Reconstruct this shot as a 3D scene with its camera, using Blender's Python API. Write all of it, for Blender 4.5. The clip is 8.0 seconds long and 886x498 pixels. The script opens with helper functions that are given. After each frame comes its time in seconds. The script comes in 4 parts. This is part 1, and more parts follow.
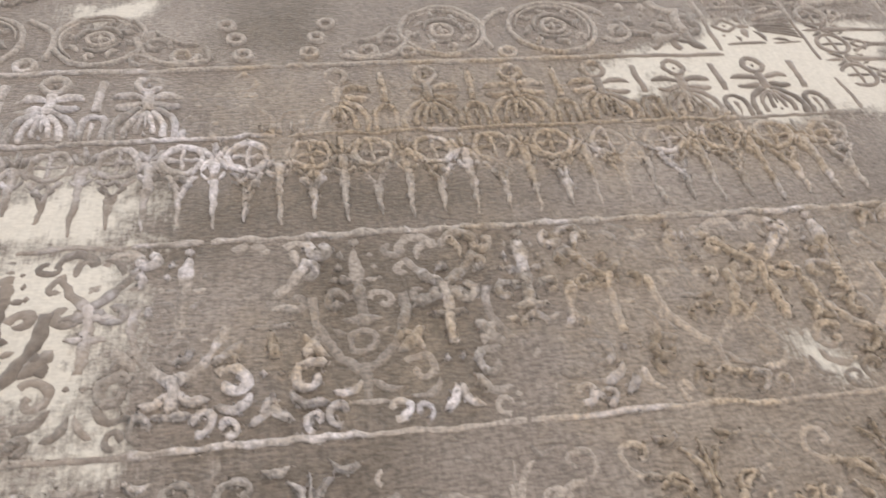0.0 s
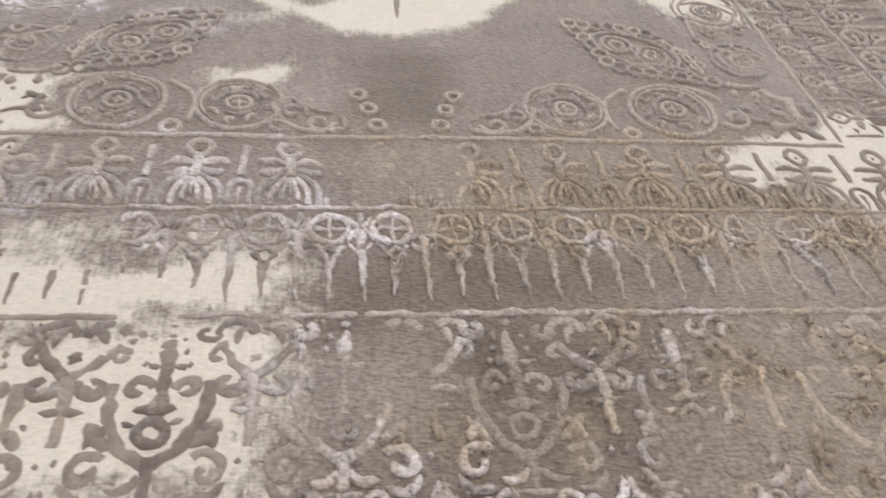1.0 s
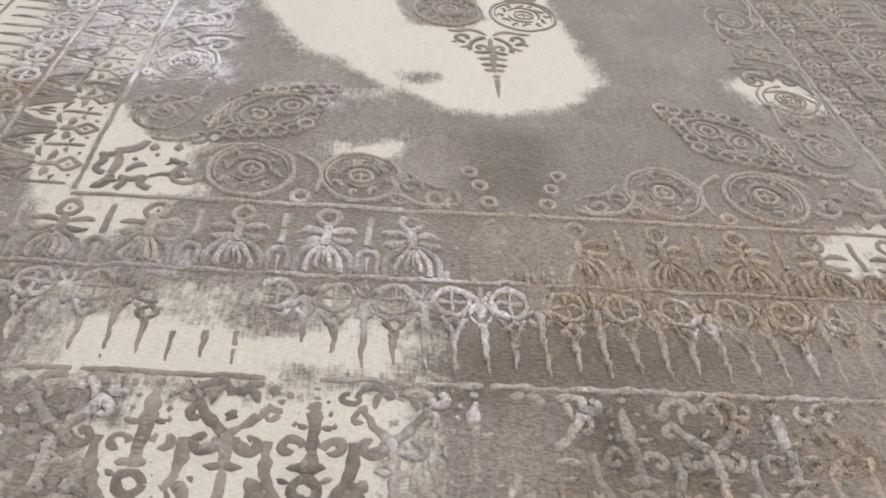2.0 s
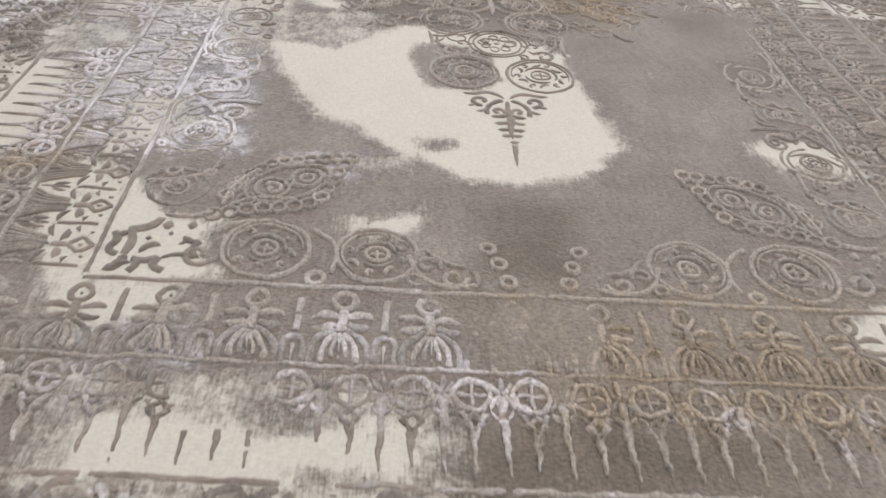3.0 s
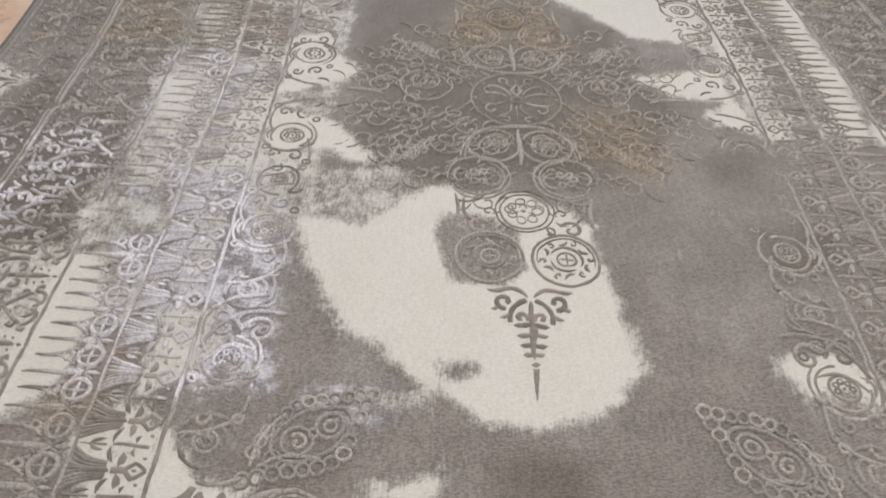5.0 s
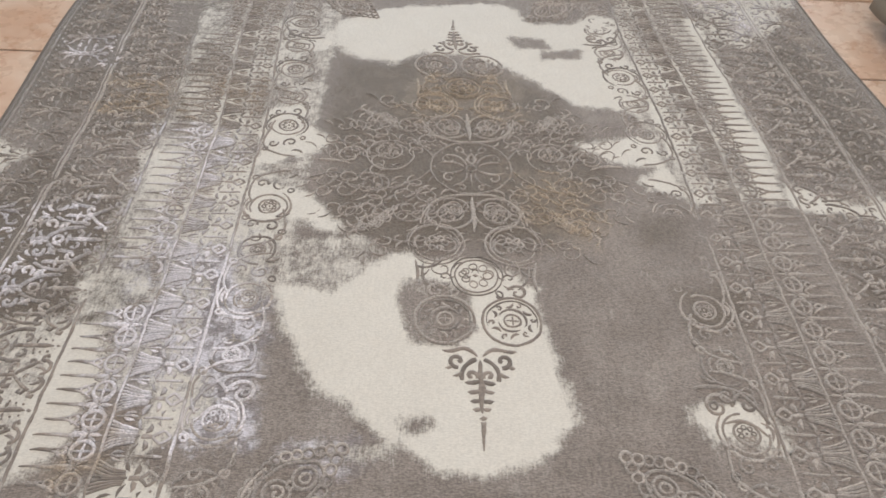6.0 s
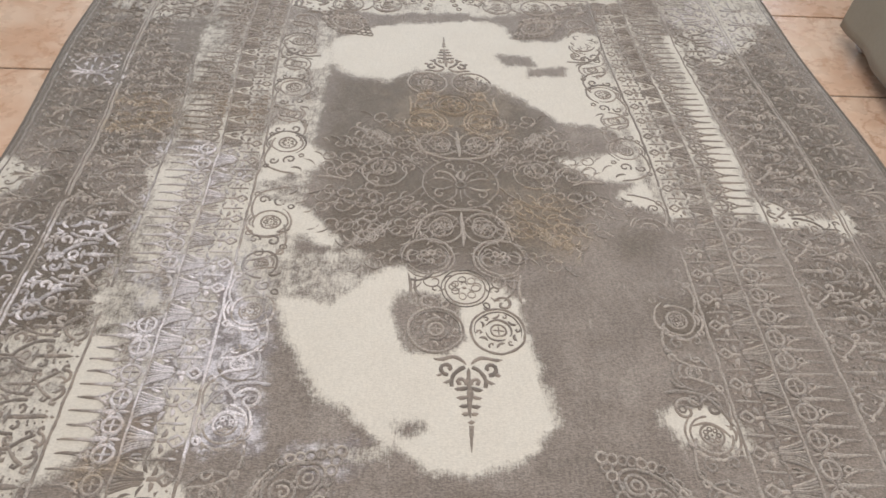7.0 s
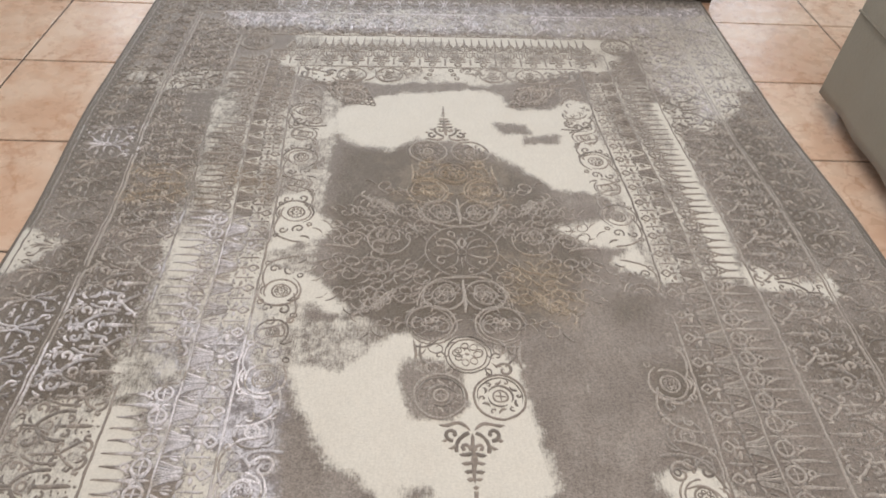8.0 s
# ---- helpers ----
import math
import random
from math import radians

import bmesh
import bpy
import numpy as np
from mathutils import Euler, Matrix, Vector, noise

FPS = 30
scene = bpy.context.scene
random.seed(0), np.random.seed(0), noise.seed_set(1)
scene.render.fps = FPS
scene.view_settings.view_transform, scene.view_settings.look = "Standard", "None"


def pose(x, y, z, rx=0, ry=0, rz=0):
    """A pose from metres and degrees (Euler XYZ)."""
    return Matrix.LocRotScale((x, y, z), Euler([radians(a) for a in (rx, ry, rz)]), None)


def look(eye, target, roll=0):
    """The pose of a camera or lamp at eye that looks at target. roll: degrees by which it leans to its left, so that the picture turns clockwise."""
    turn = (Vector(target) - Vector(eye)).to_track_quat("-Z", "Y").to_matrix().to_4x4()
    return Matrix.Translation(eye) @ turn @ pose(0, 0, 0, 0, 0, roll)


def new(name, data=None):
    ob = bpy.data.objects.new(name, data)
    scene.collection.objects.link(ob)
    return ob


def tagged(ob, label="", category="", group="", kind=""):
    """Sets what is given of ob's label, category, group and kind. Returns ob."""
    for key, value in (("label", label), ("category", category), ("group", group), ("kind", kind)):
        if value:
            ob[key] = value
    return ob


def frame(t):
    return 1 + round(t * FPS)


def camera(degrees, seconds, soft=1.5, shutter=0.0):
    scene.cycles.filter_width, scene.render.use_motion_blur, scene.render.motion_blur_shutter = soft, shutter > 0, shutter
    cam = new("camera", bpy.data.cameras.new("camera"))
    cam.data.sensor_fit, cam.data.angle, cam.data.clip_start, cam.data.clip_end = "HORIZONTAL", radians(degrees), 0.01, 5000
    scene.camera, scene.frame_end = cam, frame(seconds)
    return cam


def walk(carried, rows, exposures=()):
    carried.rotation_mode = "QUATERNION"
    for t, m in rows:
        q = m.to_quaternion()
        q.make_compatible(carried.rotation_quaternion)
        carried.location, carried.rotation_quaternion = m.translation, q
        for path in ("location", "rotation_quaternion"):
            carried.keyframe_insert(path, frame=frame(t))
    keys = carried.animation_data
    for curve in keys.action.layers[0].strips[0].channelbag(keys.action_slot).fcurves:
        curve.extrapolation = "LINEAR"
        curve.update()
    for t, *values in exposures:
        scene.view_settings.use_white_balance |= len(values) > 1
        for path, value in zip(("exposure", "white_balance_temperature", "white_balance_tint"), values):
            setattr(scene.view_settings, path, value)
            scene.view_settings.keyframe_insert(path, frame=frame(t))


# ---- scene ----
cam = camera(63.0, 8.0, soft=1.6, shutter=0.4)
PATH = [
    (0, (0.048, 0.417, 0.41), (0.32, 1.693, -1.106), 4.8),
    (0.5, (-0.002, 0.439, 0.409), (0.283, 1.763, -1.062), 6.6),
    (1, (-0.053, 0.445, 0.424), (0.191, 1.818, -1.009), 6.5),
    (1.5, (-0.103, 0.441, 0.441), (0.091, 1.867, -0.948), 6.3),
    (1.7, (-0.119, 0.437, 0.449), (0.058, 1.884, -0.921), 6.4),
    (2.8, (-0.138, 0.457, 0.498), (-0.019, 1.963, -0.812), 5.4),
    (3, (-0.136, 0.488, 0.493), (-0.021, 2.004, -0.807), 5.1),
    (3.5, (-0.138, 0.582, 0.484), (-0.028, 2.085, -0.831), 4.9),
    (4, (-0.14, 0.696, 0.488), (-0.07, 2.151, -0.883), 4.7),
    (4.5, (-0.136, 0.732, 0.626), (-0.116, 2.142, -0.793), 3.7),
    (5, (-0.126, 0.734, 0.767), (-0.119, 2.117, -0.678), 2.6),
    (5.2, (-0.119, 0.735, 0.815), (-0.11, 2.115, -0.632), 2.2),
    (6.3, (-0.095, 0.68, 0.956), (-0.015, 2.094, -0.456), 4.0),
    (6.5, (-0.095, 0.674, 0.973), (-0.011, 2.085, -0.442), 4.3),
    (7, (-0.098, 0.659, 1.022), (-0.016, 2.054, -0.408), 3.8),
    (7.5, (-0.106, 0.652, 1.08), (-0.024, 2.068, -0.33), 3.3),
    (8, (-0.117, 0.647, 1.11), (-0.025, 2.121, -0.239), 3.5),
]
walk(cam, [(t, look(eye, target, roll)) for t, eye, target, roll in PATH], [(0.0, 0.08, 6700, 12), (1.5, 0.0, 6550, 12), (3.5, -0.13, 6450, 10), (5.0, -0.16, 6350, 10), (6.5, -0.12, 6600, 11), (8.0, -0.08, 6700, 11)])

# ---- light ----
world = bpy.data.worlds.new("world")
scene.world = world
world.use_nodes = True
wn = world.node_tree
sky = wn.nodes.new("ShaderNodeTexSky")
sky.sky_type, sky.sun_disc = "NISHITA", False
sky.sun_elevation, sky.sun_rotation = radians(48), radians(200)
wn.links.new(sky.outputs[0], wn.nodes["Background"].inputs[0])
wn.nodes["Background"].inputs[1].default_value = 0.12


def area_lamp(name, m, width, height, power, colour):
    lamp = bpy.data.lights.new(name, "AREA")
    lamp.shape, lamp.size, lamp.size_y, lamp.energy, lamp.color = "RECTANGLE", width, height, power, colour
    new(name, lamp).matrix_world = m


# daylight in the far window; the back and ceiling lamps are added fill, unseen
area_lamp("window_daylight_far", look((0.1, 5.22, 1.4), (0.1, 1.5, 0.2)), 4.6, 1.9, 72, (0.86, 0.94, 1.0))
# fill from behind, added in an assumed opening
area_lamp("unseen_back_fill", look((0.2, -2.52, 1.55), (0.2, 1.5, 0.2)), 2.3, 1.4, 26, (0.92, 0.96, 1.0))
# overhead fill added for even brightness, no fixture stands for it
area_lamp("unseen_ceiling_fill", look((0.3, 1.4, 2.6), (0.3, 1.4, 0)), 2.4, 2.4, 52, (1.0, 0.96, 0.93))

# ---- materials ----


class Nodes:
    """A small builder of node materials."""

    def __init__(self, name):
        self.mat = bpy.data.materials.new(name)
        self.mat.use_nodes = True
        self.t = self.mat.node_tree
        self.out = self.t.nodes["Principled BSDF"]
        self.pos = self.t.nodes.new("ShaderNodeNewGeometry").outputs["Position"]

    def put(self, socket, v):
        if isinstance(v, bpy.types.NodeSocket):
            self.t.links.new(v, socket)
        elif isinstance(v, tuple) and len(v) == 3 and socket.type == "RGBA":
            socket.default_value = (*v, 1)
        else:
            socket.default_value = v

    def attr(self, name):
        n = self.t.nodes.new("ShaderNodeAttribute")
        n.attribute_name = name
        return n.outputs["Fac"]

    def math(self, op, a, b=0.0, clamp=False):
        n = self.t.nodes.new("ShaderNodeMath")
        n.operation, n.use_clamp = op, clamp
        self.put(n.inputs[0], a), self.put(n.inputs[1], b)
        return n.outputs[0]

    def noise(self, scale, detail=3.0, rough=0.55, stretch=(1, 1, 1), source=None):
        m = self.t.nodes.new("ShaderNodeMapping")
        m.inputs["Scale"].default_value = stretch
        self.put(m.inputs[0], source or self.pos)
        n = self.t.nodes.new("ShaderNodeTexNoise")
        n.inputs["Scale"].default_value, n.inputs["Detail"].default_value = scale, detail
        n.inputs["Roughness"].default_value = rough
        self.put(n.inputs["Vector"], m.outputs[0])
        return n.outputs[0]

    def ramp(self, v, lo, hi, a=0.0, b=1.0):
        n = self.t.nodes.new("ShaderNodeMapRange")
        n.interpolation_type = "SMOOTHSTEP"
        self.put(n.inputs[0], v)
        for i, q in enumerate((lo, hi, a, b)):
            n.inputs[i + 1].default_value = q
        return n.outputs[0]

    def mix(self, f, a, b, mode="MIX"):
        n = self.t.nodes.new("ShaderNodeMix")
        n.data_type, n.blend_type = "RGBA", mode
        self.put(n.inputs[0], f), self.put(n.inputs[6], a), self.put(n.inputs[7], b)
        return n.outputs[2]

    def bump(self, h, strength, distance):
        n = self.t.nodes.new("ShaderNodeBump")
        n.inputs["Strength"].default_value, n.inputs["Distance"].default_value = strength, distance
        self.put(n.inputs["Height"], h)
        self.put(self.out.inputs["Normal"], n.outputs[0])

    def finish(self, colour, rough, specular=0.3, sheen=0.0):
        self.put(self.out.inputs["Base Color"], colour)
        self.put(self.out.inputs["Roughness"], rough)
        self.put(self.out.inputs["Specular IOR Level"], specular)
        self.put(self.out.inputs["Sheen Weight"], sheen)
        return self.mat


CREAM, TAUPE, DEEP = (0.70, 0.68, 0.622), (0.222, 0.192, 0.170), (0.146, 0.122, 0.097)
# the last one: white strokes, and window sheen painted in as lavender white
SILVER, GOLD, SHEEN_WHITE = (0.385, 0.350, 0.318), (0.32, 0.25, 0.178), (0.76, 0.74, 0.79)


def pile_material(raised):
    n = Nodes("raised_pile" if raised else "rug_pile")
    weft = n.noise(190, 2, 0.55, (0.95, 2.7, 1))
    warp = n.noise(190, 2, 0.6, (2.0, 0.3, 1))
    tuft = n.noise(330, 3, 0.7)
    cloud = n.noise(9, 4, 0.6)
    fray = n.math("ADD", n.math("MULTIPLY", n.math("SUBTRACT", warp, 0.5), 0.5), n.math("MULTIPLY", n.math("SUBTRACT", n.noise(60, 6, 0.8), 0.5), 1.7))
    cream = n.ramp(n.math("ADD", n.attr("cream"), fray), -0.26, 0.34)
    gold = n.ramp(n.math("ADD", n.attr("gold"), n.math("MULTIPLY", n.math("SUBTRACT", n.noise(30, 4, 0.65), 0.5), 1.5)), -0.15, 0.3)
    # white strokes, and window sheen painted into the silky pile's colour
    pearl = n.ramp(n.math("ADD", n.attr("pearl"), n.math("MULTIPLY", n.math("SUBTRACT", n.noise(24, 4, 0.7), 0.5), 1.4)), -0.15, 0.35)
    deep = n.ramp(n.math("ADD", n.attr("deep"), n.math("MULTIPLY", n.math("SUBTRACT", cloud, 0.5), 1.6)), -0.3, 0.5)
    if raised:
        fleck = n.noise(17, 5, 0.75)
        white = n.math("MULTIPLY", n.ramp(fleck, 0.55, 0.62, 0.0, 0.5), n.attr("fleck"))
        pearl = n.math("MAXIMUM", pearl, white)
        c = n.mix(n.math("MULTIPLY", n.ramp(n.noise(26, 4, 0.7), 0.45, 0.65), 0.4), SILVER, (0.30, 0.26, 0.23))
        # gold loops get their highlights mixed into the colour by the tuft noise
        c = n.mix(n.math("MULTIPLY", gold, 0.75), c, n.mix(n.ramp(tuft, 0.4, 0.62), GOLD, (0.50, 0.425, 0.33)))
        c = n.mix(n.math("MULTIPLY", pearl, 0.85), c, SHEEN_WHITE)
        tall = n.t.nodes.new("ShaderNodeSeparateXYZ")
        n.put(tall.inputs[0], n.pos)
        stands = n.ramp(tall.outputs[2], 0.0094, 0.0112)
        c = n.mix(stands, n.mix(n.ramp(cloud, 0.3, 0.7), (0.30, 0.266, 0.24), (0.36, 0.322, 0.29)), c)
        c = n.mix(n.math("MULTIPLY", gold, n.ramp(tuft, 0.35, 0.6, 0.15, 0.55)), c, (0.33, 0.262, 0.188))
        c = n.mix(n.math("MULTIPLY", cream, n.math("SUBTRACT", 1.0, n.math("MULTIPLY", pearl, 0.75))), c, n.mix(n.ramp(n.noise(40, 4, 0.7), 0.35, 0.65), (0.29, 0.25, 0.215), (0.195, 0.166, 0.145)))
    else:
        c = n.mix(n.ramp(cloud, 0.3, 0.7), TAUPE, (0.285, 0.25, 0.224))
        c = n.mix(n.math("MULTIPLY", n.ramp(n.noise(6.5, 5, 0.65), 0.5, 0.68), 0.55), c, (0.36, 0.325, 0.297))
        c = n.mix(n.math("MULTIPLY", n.ramp(n.noise(70, 4, 0.75, (1, 0.35, 1)), 0.56, 0.7), n.ramp(n.noise(11, 4, 0.6), 0.5, 0.66, 0.0, 0.6)), c, (0.47, 0.435, 0.40))
        c = n.mix(n.math("MULTIPLY", deep, 0.9), c, DEEP)
        c = n.mix(n.math("MULTIPLY", gold, 0.42), c, (0.31, 0.26, 0.203))
        # window sheen over the woven ground, painted into its colour
        wash = n.ramp(n.math("ADD", n.attr("wash"), n.math("MULTIPLY", n.math("SUBTRACT", n.noise(22, 5, 0.75), 0.5), 1.5)), -0.1, 0.4)
        c = n.mix(n.math("MULTIPLY", wash, 0.9), c, n.mix(n.ramp(n.noise(34, 4, 0.7), 0.42, 0.6), (0.25, 0.23, 0.238), (0.68, 0.67, 0.73)))
        c = n.mix(cream, c, n.mix(n.noise(14, 3), CREAM, (0.64, 0.61, 0.55)))
    # pile relief shaded into the colour too: gaps darker, tips brighter
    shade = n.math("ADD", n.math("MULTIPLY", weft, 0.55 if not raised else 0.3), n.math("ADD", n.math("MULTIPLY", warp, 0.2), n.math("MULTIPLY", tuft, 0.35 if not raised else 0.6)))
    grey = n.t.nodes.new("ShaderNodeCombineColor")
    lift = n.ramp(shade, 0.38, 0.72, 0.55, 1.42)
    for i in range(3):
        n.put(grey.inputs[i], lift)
    if raised:
        island = n.t.nodes.new("ShaderNodeNewGeometry").outputs["Random Per Island"]
        spread = n.ramp(island, 0.0, 1.0, 0.78, 1.26)
        tone = n.t.nodes.new("ShaderNodeCombineColor")
        for i in range(3):
            n.put(tone.inputs[i], spread)
        c = n.mix(1.0, c, tone.outputs[0], "MULTIPLY")
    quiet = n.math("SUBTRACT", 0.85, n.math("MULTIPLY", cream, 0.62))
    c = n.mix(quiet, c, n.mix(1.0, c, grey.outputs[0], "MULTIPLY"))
    n.bump(n.math("MULTIPLY", shade, quiet), 0.5 if raised else 0.85, 0.0035)
    rough = n.math("SUBTRACT", 0.85, n.math("MULTIPLY", pearl, 0.33))
    return n.finish(c, rough, 0.35, 0.5)


def tile_material():
    n = Nodes("peach_ceramic_tile")
    rnd = n.t.nodes.new("ShaderNodeObjectInfo").outputs["Random"]
    shift = n.t.nodes.new("ShaderNodeVectorMath")
    shift.operation = "ADD"
    n.put(shift.inputs[0], n.pos)
    combine = n.t.nodes.new("ShaderNodeCombineXYZ")
    n.put(combine.inputs[2], n.math("MULTIPLY", rnd, 40))
    n.put(shift.inputs[1], combine.outputs[0])
    p = shift.outputs[0]
    cloud = n.noise(5, 6, 0.65, source=p)
    c = n.mix(n.ramp(cloud, 0.35, 0.66), (0.62, 0.41, 0.29), (0.74, 0.575, 0.455))
    vein = n.math("ABSOLUTE", n.math("SUBTRACT", n.noise(4.5, 5, 0.62, source=p), 0.5))
    c = n.mix(n.ramp(vein, 0.0, 0.025, 0.45, 0.0), c, (0.42, 0.2, 0.1))
    c = n.mix(n.math("MULTIPLY", n.ramp(n.noise(13, 5, 0.7, source=p), 0.5, 0.75), 0.35), c, (0.78, 0.62, 0.5))
    c = n.mix(n.math("MULTIPLY", rnd, 0.2), c, (0.58, 0.37, 0.24))
    n.bump(n.noise(30, 3), 0.08, 0.002)
    return n.finish(c, n.ramp(n.noise(20, 4), 0.3, 0.7, 0.2, 0.38), 0.5)


def plain_material(name, a, b, scale, rough, specular=0.3, sheen=0.0, stretch=(1, 1, 1), bump=0.2):
    n = Nodes(name)
    big, fine = n.noise(scale, 4, 0.6, stretch), n.noise(scale * 14, 3, 0.6, stretch)
    c = n.mix(big, a, b)
    c = n.mix(n.math("MULTIPLY", fine, 0.3), c, tuple(q * 0.6 for q in a))
    n.bump(fine, bump, 0.002)
    return n.finish(c, rough, specular, sheen)


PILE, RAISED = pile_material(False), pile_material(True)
TILE = tile_material()
GROUT = plain_material("grey_grout", (0.085, 0.07, 0.06), (0.06, 0.05, 0.042), 8, 0.9)
PLASTER = plain_material("white_wall_paint", (0.8, 0.78, 0.74), (0.75, 0.73, 0.7), 3, 0.8)
LINEN = plain_material("beige_linen", (0.32, 0.29, 0.235), (0.265, 0.24, 0.195), 6, 0.85, 0.2, 0.2, bump=0.5)
PIPING = plain_material("dark_beige_piping", (0.25, 0.225, 0.185), (0.22, 0.2, 0.16), 9, 0.85)
WOOD = plain_material("dark_wood", (0.05, 0.04, 0.034), (0.08, 0.062, 0.05), 5, 0.4, 0.4, stretch=(0.4, 4, 4))
BINDING = plain_material("grey_rug_binding", (0.21, 0.19, 0.17), (0.17, 0.15, 0.135), 40, 0.85, bump=0.6)
CHROME = plain_material("brushed_steel", (0.62, 0.63, 0.66), (0.56, 0.57, 0.6), 20, 0.18, 0.6, bump=0.05)
CHROME.node_tree.nodes["Principled BSDF"].inputs["Metallic"].default_value = 1.0
WHITE = plain_material("white_window_paint", (0.82, 0.82, 0.8), (0.78, 0.78, 0.76), 6, 0.4)


# ---- mesh helpers ----
def mesh_object(name, verts, faces, material, parent=None, label=""):
    me = bpy.data.meshes.new(name)
    me.from_pydata(verts, [], faces)
    me.materials.append(material)
    me.update()
    ob = new(name, me)
    if parent:
        ob.parent = parent
    if label:
        tagged(ob, label)
    return ob


def part(name, bm, material, parent, label=""):
    me = bpy.data.meshes.new(name)
    bm.to_mesh(me)
    bm.free()
    me.materials.append(material)
    ob = new(name, me)
    ob.parent = parent
    if label:
        tagged(ob, label)
    return ob


def box(lo, hi, bevel=0.0, segments=2):
    bm = bmesh.new()
    bmesh.ops.create_cube(bm, size=1)
    for v in bm.verts:
        v.co = Vector([lo[i] + (v.co[i] + 0.5) * (hi[i] - lo[i]) for i in range(3)])
    if bevel:
        bmesh.ops.bevel(bm, geom=bm.edges[:], offset=bevel, segments=segments, affect="EDGES", profile=0.5)
    return bm


# ---- the room ----
X0, X1, Y0, Y1, HIGH = -3.1, 3.3, -2.6, 5.3, 2.7
TX, TY, TX0, TY0 = 0.4423, 0.4235, -1.298, 2.673   # tile size and one crossing of the joints

floor = part("floor", box((X0, Y0, -0.12), (X1, Y1, -0.004)), GROUT, None)
tagged(floor, "peach marbled ceramic floor tiles with dark grout joints", "floor", kind="structure")
ceiling = part("ceiling", box((X0, Y0, HIGH), (X1, Y1, HIGH + 0.15)), PLASTER, None)
tagged(ceiling, "plain white painted plaster ceiling", "ceiling", kind="structure")


def wall_with_window(name, y, wx0, wx1, z0, z1, inside):
    """A wall across the room with one window opening through it."""
    ob = new(name)
    tagged(ob, "plain white painted plaster wall with a window", "wall", kind="structure")
    a, b = (y, y + 0.2) if inside < 0 else (y - 0.2, y)
    for lo, hi in (((X0, a, -0.12), (wx0, b, HIGH)), ((wx1, a, -0.12), (X1, b, HIGH)),
                   ((wx0, a, -0.12), (wx1, b, z0)), ((wx0, a, z1), (wx1, b, HIGH))):
        part("wall_panel", box(lo, hi), PLASTER, ob)
    f = tagged(new(name.replace("wall", "window")), "white painted window frame in its opening", "window", kind="structure")
    m = (a + b) / 2
    for lo, hi in (((wx0, m - .03, z0), (wx0 + .05, m + .03, z1)), ((wx1 - .05, m - .03, z0), (wx1, m + .03, z1)),
                   ((wx0 + .05, m - .03, z0), (wx1 - .05, m + .03, z0 + .05)), ((wx0 + .05, m - .03, z1 - .05), (wx1 - .05, m + .03, z1))):
        part("window_frame", box(lo, hi, 0.004, 1), WHITE, f)


wall_with_window("wall_far", Y1, -2.3, 2.5, 0.4, 2.4, -1)
# this window is assumed: an unseen opening for the added back fill
wall_with_window("wall_back", Y0, -1.0, 1.4, 0.8, 2.3, 1)
for nm, lo, hi in (("wall_left", (X0 - 0.2, Y0 - 0.2, -0.12), (X0, Y1 + 0.2, HIGH)), ("wall_right", (X1, Y0 - 0.2, -0.12), (X1 + 0.2, Y1 + 0.2, HIGH))):
    tagged(part(nm, box(lo, hi), PLASTER, None), "plain white painted plaster wall", "wall", kind="structure")

# ---- the rug ----
HALF_W, IN_W = 0.985, 0.4346          # half widths of the rug and of its field
CY, IN_H, HALF_H = 1.844, 0.859, 1.388  # middle of the rug, half lengths of field and rug
TOP = 0.009                           # height of the pile
V_THIN, V_MID, V_OUT, V_EDGE = 0.096, 0.209, 0.369, 0.53   # border lines, outwards from the field

lattice = np.random.RandomState(7).rand(128, 128)


def smooth_noise(x, y, size, octaves=3):
    """Soft value noise, -1 to 1, for dye and wear."""
    total, amount, weight = 0.0, 1.0, 0.0
    for k in range(octaves):
        px, py = np.asarray(x) / size + 31.7 * k, np.asarray(y) / size + 17.3 * k
        ix, iy = np.floor(px).astype(int), np.floor(py).astype(int)
        fx, fy = px - ix, py - iy
        fx, fy = fx * fx * (3 - 2 * fx), fy * fy * (3 - 2 * fy)
        g = lambda i, j: lattice[(ix + i) % 128, (iy + j) % 128]
        total = total + amount * ((g(0, 0) * (1 - fx) + g(1, 0) * fx) * (1 - fy) + (g(0, 1) * (1 - fx) + g(1, 1) * fx) * fy)
        weight += amount
        amount, size = amount * 0.55, size * 0.5
    return total / weight * 2 - 1


def crook(x, y):
    """The hand-laid rug is not quite square: it drifts and leans a little towards its far end."""
    s = np.clip((y - 1.9) / 0.6, 0, 1)
    s = s * s * (3 - 2 * s)
    return x - 0.03 * s, y - 0.018 * s + x * (-0.018 + 0.027 * (y - 0.9))


# the dyes, wear and painted sheen laid out once on a fine lattice, to be read off quickly
STEP = 0.005
gx, gy = np.arange(-1.1, 1.11, STEP), np.arange(CY - 1.5, CY + 1.51, STEP)
mx, my = np.meshgrid(gx, gy, indexing="ij")
wx = mx + 0.012 * smooth_noise(mx, my, 0.07) + 0.006 * smooth_noise(mx + 2, my, 0.02)
wy = my + 0.012 * smooth_noise(mx + 9, my + 4, 0.07) + 0.006 * smooth_noise(mx + 5, my + 3, 0.02)
LAYER_KINDS = ("cream", "gold", "pearl", "deep", "bare", "wash")
LAYER = {k: np.full(mx.shape, -1.0) for k in LAYER_KINDS + ("grey", "tatter")}

RIM = {"cream": 0.035, "grey": 0.028, "deep": 0.09, "gold": 0.11, "pearl": 0.07, "wash": 0.05, "bare": 0.04, "tatter": 0.08}


